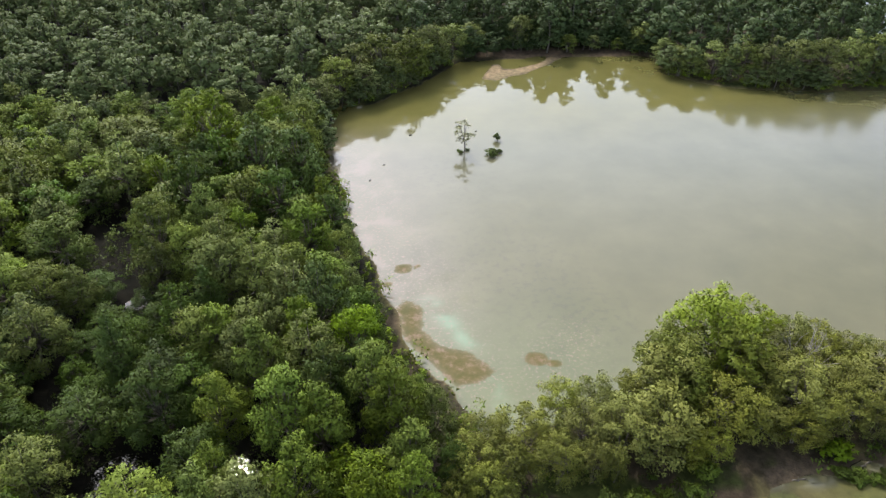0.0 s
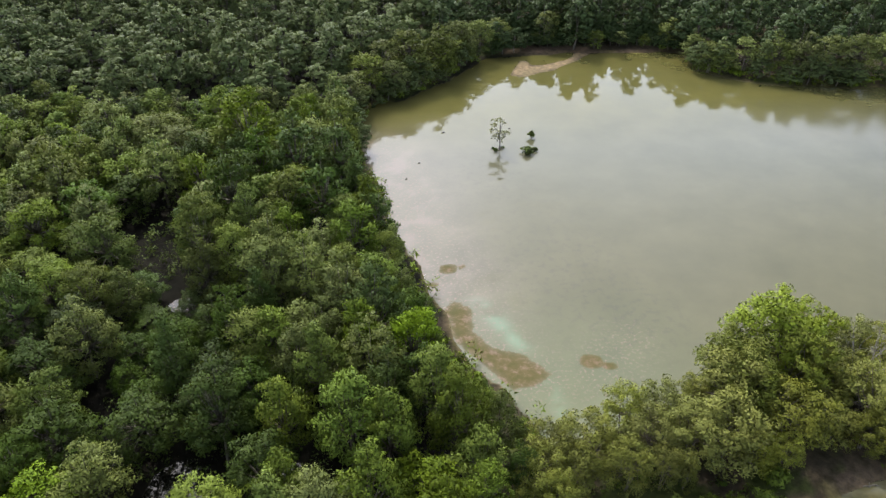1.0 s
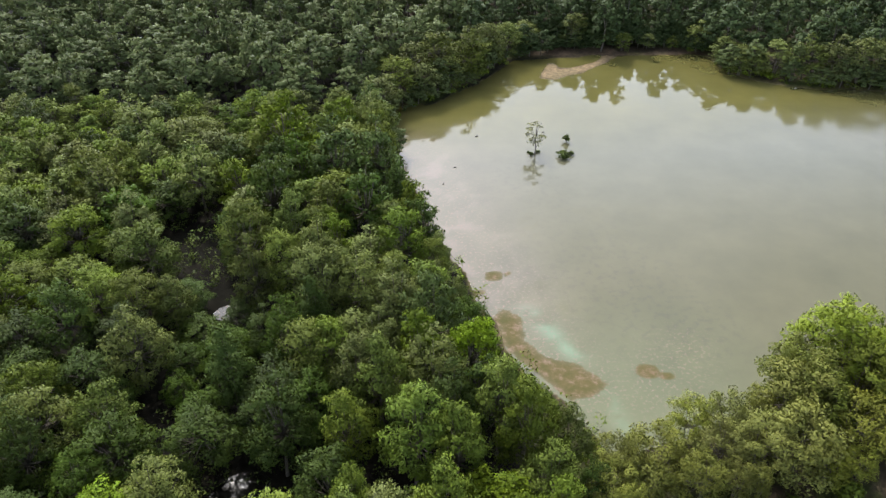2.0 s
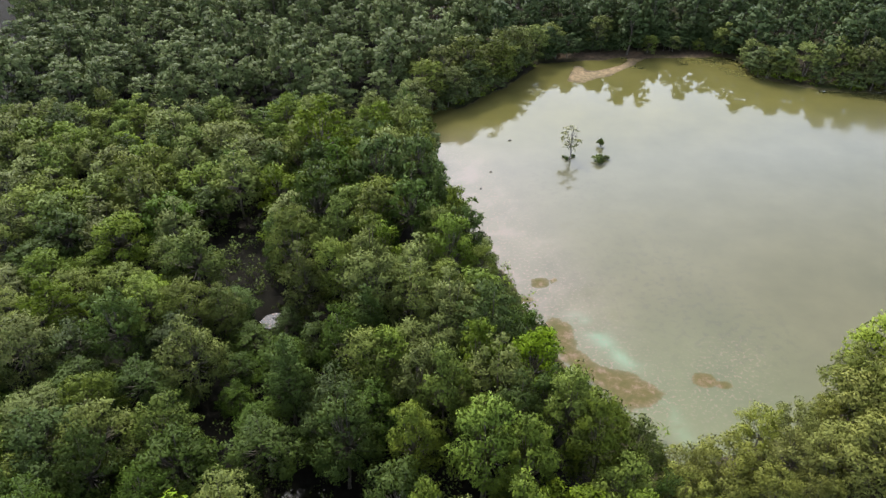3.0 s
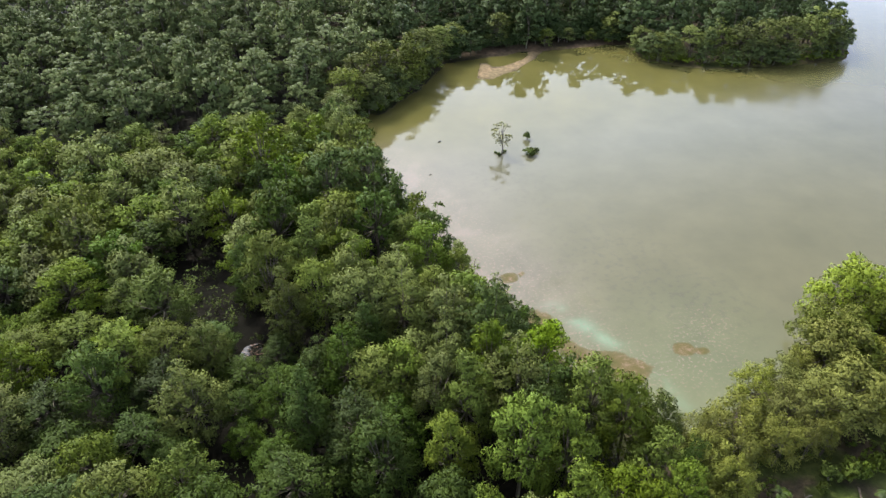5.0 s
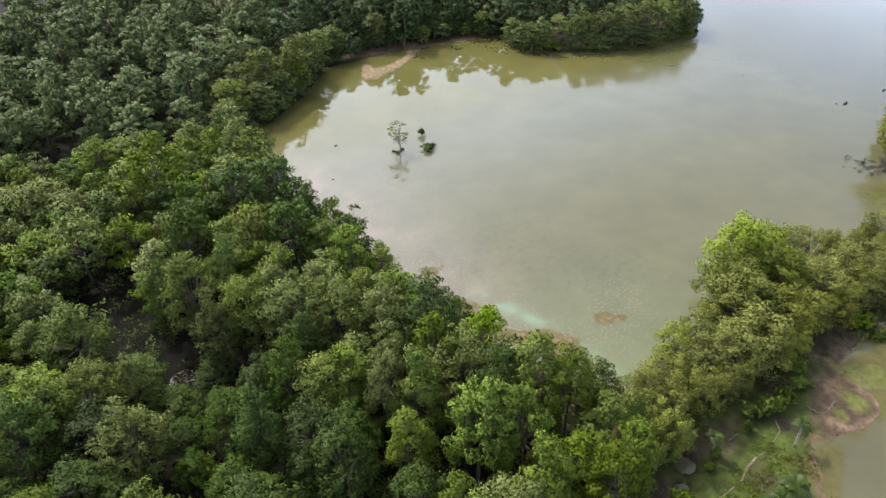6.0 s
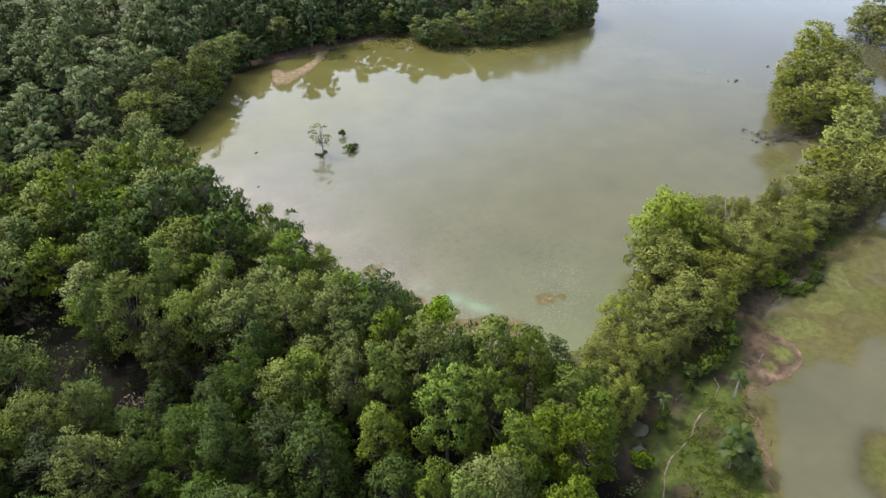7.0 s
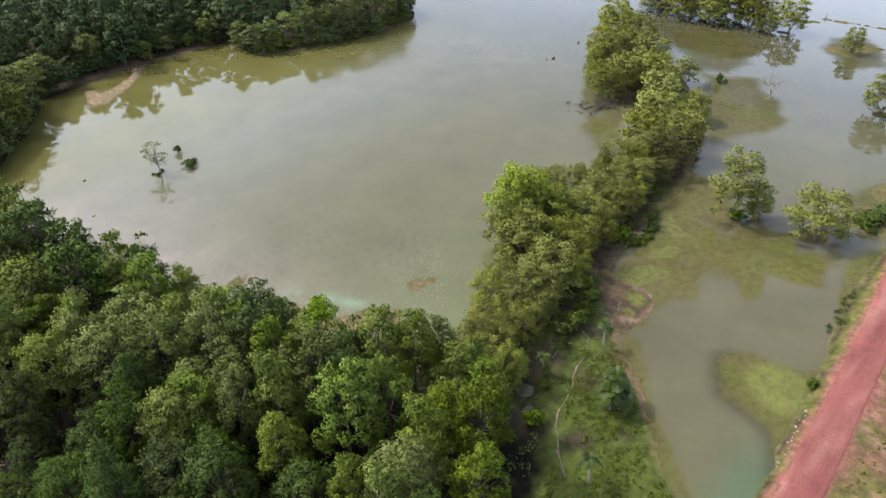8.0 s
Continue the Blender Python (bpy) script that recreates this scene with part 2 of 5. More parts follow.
def water_material():
    m, nt, n, l = material("murky_water")
    out = n("ShaderNodeOutputMaterial")
    dif, tra, glo = n("ShaderNodeBsdfDiffuse"), n("ShaderNodeBsdfTransparent"), n("ShaderNodeBsdfGlossy")
    body, top, fre = n("ShaderNodeMixShader"), n("ShaderNodeMixShader"), n("ShaderNodeFresnel")
    murk, tone = n("ShaderNodeAttribute"), n("ShaderNodeAttribute")
    murk.attribute_name, tone.attribute_name = "murk", "silt"
    v = ramp_node(nt, noise_node(nt, 0.12, 6, 0.6), [(0.3, (0.86, 0.88, 0.86)), (0.7, (1.14, 1.12, 1.12))])
    body_tone = mix_rgb(nt, tone.outputs["Color"], v, 1.0, "MULTIPLY")
    for key, size, seen, shade in (("weed", 1.0, 0.5, (0.03, 0.03, 0.024)), ("rose", 2.6, 0.53, (0.15, 0.1, 0.08))):
        cover = n("ShaderNodeAttribute")
        cover.attribute_name = key
        edge = n("ShaderNodeMapRange")
        edge.inputs[1].default_value, edge.inputs[2].default_value = seen, seen + 0.12
        l(noise_node(nt, size, 8, 0.62), edge.inputs[0])
        body_tone = mix_rgb(nt, body_tone, shade, maths(nt, "MULTIPLY", edge.outputs[0], maths(nt, "MULTIPLY", cover.outputs["Fac"], 0.75)))
    cover = n("ShaderNodeAttribute")
    cover.attribute_name = "film"
    tufts_of = ramp_node(nt, noise_node(nt, 1.1, 9, 0.72), [(0.32, (0.62, 0.64, 0.6)), (0.5, (1.0, 1.0, 1.0)), (0.68, (1.3, 1.32, 1.2))])
    body_tone = mix_rgb(nt, body_tone, mix_rgb(nt, body_tone, tufts_of, 1.0, "MULTIPLY"), maths(nt, "MULTIPLY", cover.outputs["Fac"], 0.8))
    moss, ragged = n("ShaderNodeAttribute"), n("ShaderNodeMapRange")
    moss.attribute_name = "moss"
    ragged.inputs[1].default_value, ragged.inputs[2].default_value = 0.42, 0.58
    l(maths(nt, "ADD", moss.outputs["Fac"], maths(nt, "MULTIPLY_ADD", noise_node(nt, 1.1, 7, 0.65), 0.9, -0.45)), ragged.inputs[0])
    mats = ramp_node(nt, noise_node(nt, 0.9, 8, 0.7), [(0.38, (0.052, 0.05, 0.018)), (0.52, (0.07, 0.057, 0.025)), (0.66, (0.12, 0.085, 0.06))])
    body_tone = mix_rgb(nt, body_tone, mats, maths(nt, "MULTIPLY", ragged.outputs[0], maths(nt, "GREATER_THAN", moss.outputs["Fac"], 0.02)))
    pads, torn = n("ShaderNodeAttribute"), n("ShaderNodeMapRange")
    pads.attribute_name = "pads"
    torn.inputs[1].default_value, torn.inputs[2].default_value = 0.42, 0.54
    l(maths(nt, "ADD", pads.outputs["Fac"], maths(nt, "MULTIPLY_ADD", noise_node(nt, 0.5, 9, 0.72), 1.9, -0.95)), torn.inputs[0])
    green = ramp_node(nt, noise_node(nt, 1.6, 8, 0.7), [(0.34, (0.045, 0.043, 0.017)), (0.5, (0.064, 0.065, 0.021)), (0.68, (0.082, 0.084, 0.028))])
    afloat = maths(nt, "MULTIPLY", torn.outputs[0], maths(nt, "GREATER_THAN", pads.outputs["Fac"], 0.02))
    body_tone = mix_rgb(nt, body_tone, green, afloat)
    l(body_tone, dif.inputs["Color"])
    thick = n("ShaderNodeMapRange")
    thick.inputs[2].default_value = 0.22
    l(murk.outputs["Fac"], thick.inputs[0])
    l(thick.outputs[0], body.inputs[0])
    tra.inputs["Color"].default_value = (0.97, 0.96, 0.86, 1)
    l(tra.outputs[0], body.inputs[1])
    l(dif.outputs[0], body.inputs[2])
    fre.inputs["IOR"].default_value = 1.34
    wind, gust = n("ShaderNodeAttribute"), n("ShaderNodeMapRange")
    wind.attribute_name = "wind"
    gust.inputs[3].default_value, gust.inputs[4].default_value = 0.03, 0.16
    l(wind.outputs["Fac"], gust.inputs[0])
    l(gust.outputs[0], glo.inputs["Roughness"])
    bump = n("ShaderNodeBump")
    bump.inputs["Strength"].default_value, bump.inputs["Distance"].default_value = 0.25, 0.01
    l(noise_node(nt, 1.6, 3), bump.inputs["Height"])
    l(bump.outputs[0], glo.inputs["Normal"])
    film = n("ShaderNodeAttribute")
    film.attribute_name = "film"
    dull = maths(nt, "MAXIMUM", film.outputs["Fac"], maths(nt, "MULTIPLY", moss.outputs["Fac"], ragged.outputs[0]))
    l(maths(nt, "MULTIPLY", fre.outputs[0], maths(nt, "MULTIPLY_ADD", dull, -0.85, 1.0)), top.inputs[0])
    l(body.outputs[0], top.inputs[1])
    l(glo.outputs[0], top.inputs[2])
    l(top.outputs[0], out.inputs["Surface"])
    return m


SOIL, WATER = soil_material(), water_material()


# ---------------------------------------------------------------- lie of the land
def grain(x, y, seed=0):
    """Smooth value noise, 0 to 1, one cell a metre."""
    xi, yi = np.floor(x).astype(np.int64), np.floor(y).astype(np.int64)
    fx, fy = x - xi, y - yi
    fx, fy = fx * fx * (3 - 2 * fx), fy * fy * (3 - 2 * fy)

    def h(a, b):
        k = (a * 374761393 + b * 668265263 + seed * 974634777) & 0x7FFFFFFF
        k = ((k ^ (k >> 13)) * 1274126177) & 0x7FFFFFFF
        return ((k ^ (k >> 16)) & 0xFFFF) / 65535.0

    return (h(xi, yi) * (1 - fx) + h(xi + 1, yi) * fx) * (1 - fy) + (h(xi, yi + 1) * (1 - fx) + h(xi + 1, yi + 1) * fx) * fy


def rough_noise(x, y, size, seed=0, octaves=4):
    total, amp, norm = 0.0, 1.0, 0.0
    for k in range(octaves):
        total = total + amp * grain(x / size * 2 ** k + 17.3 * k, y / size * 2 ** k - 9.1 * k, seed + k)
        norm, amp = norm + amp, amp * 0.5
    return total / norm


def inside_by(x, y, poly):
    """Metres inside a polygon, negative outside it."""
    p = np.array(poly, float)
    q = np.roll(p, -1, 0)
    best, odd = np.full(x.shape, 1e18), np.zeros(x.shape, bool)
    for (ax, ay), (bx, by) in zip(p, q):
        dx, dy = bx - ax, by - ay
        t = np.clip(((x - ax) * dx + (y - ay) * dy) / (dx * dx + dy * dy), 0, 1)
        best = np.minimum(best, (x - ax - t * dx) ** 2 + (y - ay - t * dy) ** 2)
        if ay != by:
            odd ^= ((ay > y) != (by > y)) & (x < ax + (y - ay) * dx / dy)
    return np.where(odd, 1, -1) * np.sqrt(best)


def step(a, b, v):
    t = np.clip((v - a) / (b - a), 0, 1)
    return t * t * (3 - 2 * t)


WEST_SHORE = [(4.4, 44), (0.5, 49.6), (-2.4, 53), (-4.3, 57.6), (-6, 63), (-8.5, 70), (-12, 80), (-14.5, 90), (-17.5, 99), (-19, 110),
              (-18, 116), (-13, 119.5), (-8, 125), (-2, 133), (3.5, 141.5), (12, 143), (23.6, 145), (35, 146), (44, 144.5), (43, 134),
              (49, 130.5), (58, 126.5), (70, 125), (83, 126.5), (88, 131), (95, 150), (110, 200), (160, 400), (300, 1200), (600, 3500)]
SOUTH_BANK = [(3500, 8), (300, 9), (120, 12.5), (60, 15.2), (50.9, 15), (42.8, 15.6), (35.6, 14.7), (27.2, 13.9), (14, 13.4), (8.4, 12.6),
              (2, 13), (3.3, 17.4), (5.6, 20.2), (11.8, 25.3), (15.6, 28.2), (17.4, 31)]
STRIP = [(19.7, 30.6), (22.5, 30.5), (25.7, 31.3), (27, 33.1), (26.6, 35.6), (27.4, 38), (32, 39.4), (38, 40.2), (44, 41), (52, 41.5), (62, 44.5), (72, 48.5), (82, 55), (92, 62), (102, 72), (106, 80),
         (103, 87), (94, 85), (86, 79), (79, 72), (73, 65.5), (67, 58), (58, 53), (45, 52.5), (40, 54.5), (30, 55.5), (20, 50), (14, 46.5), (8, 44.5)]
MAINLAND = WEST_SHORE + [(-3500, 3500), (-3500, -3500), (3500, -3500)] + SOUTH_BANK + STRIP
ROAD_LINE = [(-40, 4.6), (-10, 7.4), (7.5, 10.0), (12, 10.2), (22, 10.7), (28, 10.95), (36, 11.4), (50, 12.4), (75, 12.6), (120, 10.5)]
SPIT = [(31, 13), (28, 17), (24.5, 21.5), (22.5, 22.6), (20.5, 21.8), (17.5, 19.3), (13.5, 17), (11, 13)]
SPIT_GRASS = [(21.3, 19.6), (23.8, 18.9), (25.0, 16.8), (24.7, 14.7), (23.7, 13.5), (20.3, 13.7), (18.2, 14.7), (18.5, 16.4), (19.6, 18.0)]
SANDBAR = [(8.2, 132.8), (10.4, 132.2), (15.6, 135.2), (20.5, 139.2), (23.6, 143.3), (25, 147), (22.4, 147), (21.8, 144.3), (19.6, 140.9), (15.4, 138), (11.4, 136.8), (11.6, 140.2), (10.6, 140.6), (9.2, 136)]
# shoals: x, y, radius, height of the top over the water
SHOALS = [
          (127.5, 42.6, 1.6, 0.08), (128.6, 44.6, 2.2, 0.1), (130, 42, 3.2, 0.04), (134, 40, 2.4, 0.0), (140, 47, 2.0, -0.05), (143.2, 57.2, 1.2, 0.05), (145, 55.4, 1.0, 0.05), (149, 54, 0.9, 0.06), (149.2, 51.8, 0.9, 0.05), (149.4, 49.7, 1.0, 0.06), (149.8, 47.7, 1.0, 0.05), (150.2, 45.7, 1.1, 0.06), (150.3, 43.7, 1.1, 0.05), (150.4, 41.8, 1.2, 0.06),
          (51.4, 23.6, 1.6, 0.08), (48.6, 33.2, 1.5, 0.06), (50.6, 30.4, 0.8, 0.05), (61, 18.4, 3.0, 0.12), (70, 17.6, 4.0, 0.02), (98.3, 28.2, 1.3, 0.08), (92.5, 45.3, 0.8, 0.05),
          (131, 71, 4.0, -0.06), (130, 82, 4.0, -0.06), (132, 58, 1.6, 0.02), (3.3, 101.2, 0.2, 0.05), (8.0, 99.8, 0.5, 0.06), (8.9, 105.0, 0.2, 0.05)]
SHALLOWS = [(33, 31, 5), (39, 33, 7), (48, 30, 6), (55, 36, 7), (42, 37, 5), (40, 26, 4), (30, 26.5, 1.5), (88, 46, 8), (98, 52, 7), (110, 62, 9), (78, 44, 6),
            (61, 62, 3), (66, 21, 6), (14, 141, 4), (6, 138, 2)]
POOLS = [(-34.2, 62.9, 1.5), (-27.2, 39.2, 3.4), (-17.2, 39.8, 1.8), (-20.5, 41, 1.6), (4.5, 34.4, 0.8), (2.5, 32.2, 0.85), (-16.5, 116.5, 2.5)]


def land_height(x, y):
    x, y = np.asarray(x, float), np.asarray(y, float)
    wob = (rough_noise(x, y, 5.0, 3) - 0.5)
    d = inside_by(x, y, MAINLAND) + wob * 2.4 * step(4000, 200, np.hypot(x, y))
    h = np.where(d > 0, 0.42 * (1 - np.exp(-np.maximum(d, 0) / 3)), -1.5 * (1 - np.exp(np.minimum(d, 0) / 10)))
    h = h + np.where(d > 0, (rough_noise(x, y, 6.0, 11) - 0.5) * 0.35, 0) * step(13.5, 17, y - (x - 25) * 0.04)
    h = h + 0.75 * step(16.0, 11.5, y - (x - 25) * 0.04) * step(-0.5, 1.0, d)
    for px, py, r in SHALLOWS:
        q = np.hypot(x - px, y - py) + wob * 3
        h = np.maximum(h, -0.13 - 1.2 * (1 - np.exp(-np.maximum(q - r, 0) / 2.2)) + 0.08 * wob)
    for poly, top in ((SPIT, -0.09), (SPIT_GRASS, -0.06), (SANDBAR, 0.06)):
        q = inside_by(x, y, poly) + wob * 2.2 + (rough_noise(x, y, 1.6, 5) - 0.5) * 0.9
        h = np.maximum(h, top - 0.12 * np.maximum(-q, 0) - 0.25 * np.maximum(-q - 2, 0))
    for px, py, r, top in SHOALS:
        q = np.hypot(x - px, y - py) + wob * 1.2 + ((rough_noise(x, y, 1.4, 6) - 0.5) * 1.7 if r < 1.2 else 0)
        h = np.maximum(h, top - (0.16 if r > 1.5 else 0.6) * np.maximum(q - r, 0) ** 1.2)
    for px, py, r in POOLS:
        q = np.hypot(x - px, y - py) + wob * 1.5
        h = h - np.where(h > -0.4, 0.9 * np.exp(-(q / r) ** 2), 0)
    return h




def soil_colour(x, y, z):
    """Kinds of ground by place: swamp mud with tree shade painted in, grass, sand, red verge, weed-covered bottom."""
    a, b = rough_noise(x, y, 3.0, 21), rough_noise(x, y, 1.2, 31)
    # wet mud, taken near black to hold the canopy's shade as colour
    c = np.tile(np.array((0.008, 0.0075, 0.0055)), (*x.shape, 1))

    def lay(col, w):
        nonlocal c
        c = c * (1 - w[..., None]) + np.array(col) * w[..., None]

    # inside the forest the shade-dark base stays uncovered
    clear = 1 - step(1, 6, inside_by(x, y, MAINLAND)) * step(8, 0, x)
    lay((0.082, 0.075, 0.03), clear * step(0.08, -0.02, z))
    lay((0.092, 0.083, 0.032), step(-0.03, -0.09, z) * step(6, 12, x))
    lay((0.09, 0.075, 0.035), clear * step(-0.25, -0.8, z))
    east = step(-4, 2, x - (38 - y) * 0.2)
    # below the dike's trees their shade is mixed into the mud colour
    dike_shade = step(-1.5, 0.5, y - 31 - 0.13 * x) * step(26, 20, x)
    lay((0.085, 0.074, 0.034), east * (1 - dike_shade) * step(0.2, 0.1, z) * step(-0.4, -0.1, z))
    lay((0.03, 0.025, 0.018), dike_shade * step(-2, 2, x))
    lay((0.046, 0.037, 0.025), east * step(0.1, 0.22, z))
    lay((0.04, 0.05, 0.015), east * step(0.05, 0.2, z) * step(0.48, 0.6, a))
    lake = step(40, 48, y) * step(60, 50, x) * step(0.5, -0.5, inside_by(x, y, MAINLAND))
    lay((0.13, 0.108, 0.062), lake * step(0.04, -0.06, z))
    bank = step(-1.5, 0.5, inside_by(x, y, [(-9, 20), (-4.3, 25.5), (-1.7, 27.1), (2.6, 28.9), (6.1, 31.0), (11, 33.4), (14, 33.8), (16.6, 31.6), (14, 28), (10, 25), (5, 21), (1, 14), (-9, 10)]) + (b - 0.5) * 3)
    lay((0.052, 0.068, 0.017), bank * step(0.25, 0.5, a))
    lay((0.086, 0.088, 0.03), step(-0.06, 0.02, z) * step(-0.8, 0.6, inside_by(x, y, SPIT_GRASS) + (a - 0.5) * 3))
    # the muddy point by the pond, with its pale trodden rim and tufts of green
    point = step(-0.8, 0.6, inside_by(x, y, [(23.0, 37.8), (20.6, 35.0), (18.6, 33.2), (18.4, 31.2), (19.7, 30.0), (22.5, 30.0), (25.9, 30.8), (27.4, 33.1), (27.0, 35.0), (26.2, 36.4), (25.3, 37.7)]) + (b - 0.5))
    lay((0.062, 0.045, 0.032), point)

    def along(line):
        far = np.full(x.shape, 1e9)
        for (ax, ay), (bx, by) in zip(line, line[1:]):
            dx, dy = bx - ax, by - ay
            t = np.clip(((x - ax) * dx + (y - ay) * dy) / (dx * dx + dy * dy), 0, 1)
            far = np.minimum(far, np.hypot(x - ax - t * dx, y - ay - t * dy))
        return far

    lay((0.155, 0.105, 0.08), 0.8 * step(0.65, 0.25, along([(26.4, 34.6), (26.8, 33.0), (25.8, 31.6), (22.7, 31.1), (20.9, 31.6), (20.4, 32.7)]) + (b - 0.5) * 0.6))
    lay((0.12, 0.078, 0.056), 0.8 * step(0.65, 0.25, along([(17.6, 31.6), (16.0, 30.6), (14.5, 29.0), (13.0, 27.0), (11.4, 25.2), (9.5, 23.6)]) + (b - 0.5) * 0.6))
    lay((0.06, 0.045, 0.035), 0.8 * step(1.4, 0.4, along([(28, 39), (31.5, 40.0), (36.2, 40.6), (39.4, 41.2)]) + (b - 0.5)))
    for px, py, r in ((24.5, 33.6, 1.3), (21.6, 32.9, 0.8)):
        lay((0.09, 0.096, 0.03), step(1.2, 0.2, np.hypot(x - px, y - py) / r + (a - 0.5) * 1.2))
    for px, py, r in ((-1, 55, 3.4), (2.5, 52, 2.6), (-2.5, 60, 3)):
        lay((0.115, 0.086, 0.058), 0.8 * step(1.3, 0.4, np.hypot(x - px, y - py) / r + (b - 0.5) * 1.5) * (0.35 + 0.65 * step(0.42, 0.58, a)))
    for px, py, r in ((10.4, 53.5, 1.8), (-4.3, 69.9, 1.6), (-2.6, 58, 1.3), (0, 53.6, 1.6)):
        lay((0.08, 0.06, 0.025), 0.9 * step(1.2, 0.5, np.hypot(x - px, y - py) / r + (b - 0.5)))
    lay((0.17, 0.13, 0.085), step(-0.9, 0.3, inside_by(x, y, SANDBAR) + (b - 0.5) * 1.5) * step(-0.05, 0.06, z))
    far_bank = step(-1, 1, 2.4 - np.abs(y - 146.5)) * step(3, 8, x) * step(45, 42, x)
    lay((0.09, 0.066, 0.046), far_bank * step(0.35, 0.55, a))
    verge = step(0.55, 0.8, z) * step(16.5, 13.5, y - (x - 25) * 0.04)
    lay((0.112, 0.066, 0.042), verge)
    lay((0.088, 0.078, 0.03), verge * step(0.42, 0.62, a))
    lay((0.2, 0.12, 0.09), verge * step(0.62, 0.72, b) * 0.7)
    rim = step(0.3, 0.5, z) * step(0.75, 0.6, z) * step(17.0, 14.5, y - (x - 25) * 0.04)
    lay((0.09, 0.084, 0.028), rim)
    # dust and rubble that spread from the road
    off = np.abs(y - np.interp(x, [p[0] for p in ROAD_LINE], [p[1] for p in ROAD_LINE]))
    lay((0.17, 0.075, 0.062), step(2.35, 1.8, off + (b - 0.5) * 0.9 + (a - 0.5) * 0.8) * 0.85)
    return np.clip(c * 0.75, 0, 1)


def silt_colour(x, y):
    """What hangs in the water: tan silt, pale rose scum off the west shore, milky green streaks at the south end. Some
    shade and reflection is put into the colour as well.
    """
    a, b = rough_noise(x, y, 6.0, 41), rough_noise(x, y, 2.0, 51)
    c = np.tile(np.array((0.109, 0.109, 0.066)), (*x.shape, 1))

    def lay(col, w):
        nonlocal c
        c = c * (1 - w[..., None]) + np.array(col) * w[..., None]

    shore = inside_by(x, y, WEST_SHORE + [(-3500, 3500), (-3500, -3500), (5, -3500)])
    west = step(-26, -3, shore) * step(118, 100, y) * step(40, 58, y)
    lay((0.168, 0.149, 0.108), 0.68 * west)
    lay((0.22, 0.18, 0.148), west * step(-14, -2, shore) * step(0.5, 0.68, b) * 0.6)
    lay((0.13, 0.12, 0.06), step(0.56, 0.7, rough_noise(x, y * 1.6, 3.0, 61)) * step(0.45, 0.6, a) * step(-5, 3, x) * step(32, 18, x) * step(50, 60, y) * step(92, 80, y) * 0.55)
    lay((0.106, 0.1, 0.05), step(104, 74, y) * step(-8, 8, x) * 0.9)
    south = step(70, 48, y) * step(-10, -2, x) * step(30, 10, x)
    lay((0.12, 0.138, 0.066), 0.7 * south)
    streak = np.exp(-((x - 0.3 - (60.5 - y) * 0.55) / 1.1) ** 2) * step(54, 57, y) * step(65, 62, y) + 0.4 * np.exp(-((x - 5.5 - (48 - y) * 0.2) / 0.8) ** 2) * step(44, 47, y) * step(52, 50, y)
    lay((0.2, 0.36, 0.24), np.clip(streak, 0, 1) * step(0.35, 0.6, b) * 0.4)
    # forest pools: dark clear water, blackened further to paint the canopy's shade
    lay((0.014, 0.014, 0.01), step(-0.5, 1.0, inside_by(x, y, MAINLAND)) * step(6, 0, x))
    # olive of the far trees' reflection strengthened in the silt colour
    lay((0.112, 0.104, 0.03), step(96, 118, y - 0.12 * x) * step(120, 60, x) * 0.9)
    pond = step(40, 34, y) * step(60, 50, x) * step(0, 8, x)
    lay((0.103, 0.096, 0.056), pond * 0.9)
    lay((0.09, 0.13, 0.076), pond * step(17.5, 14, y) * step(18, 8, x) * 0.8)
    film = algae_cover(x, y)
    lay((0.098, 0.088, 0.034), film)
    lay((0.092, 0.096, 0.03), film * step(0.48, 0.66, a) * 0.8)
    lay((0.066, 0.054, 0.024), film * step(0.58, 0.72, b) * 0.4)
    lay((0.128, 0.134, 0.042), step(-0.9, 0.7, inside_by(x, y, SPIT_GRASS) + (b - 0.5) * 1.2))
    halo = inside_by(x, y, ALGAE[1]) + (b - 0.5) * 0.8
    lay((0.052, 0.044, 0.028), 0.55 * np.exp(-(halo / 0.8) ** 2) * step(26, 22, x))
    # far east dimmed further, a weaker sky reflection put into the colour
    return np.clip(c * 0.57 * (1 - 0.1 * step(48, 70, x) - 0.24 * step(76, 104, x))[..., None], 0, 1)


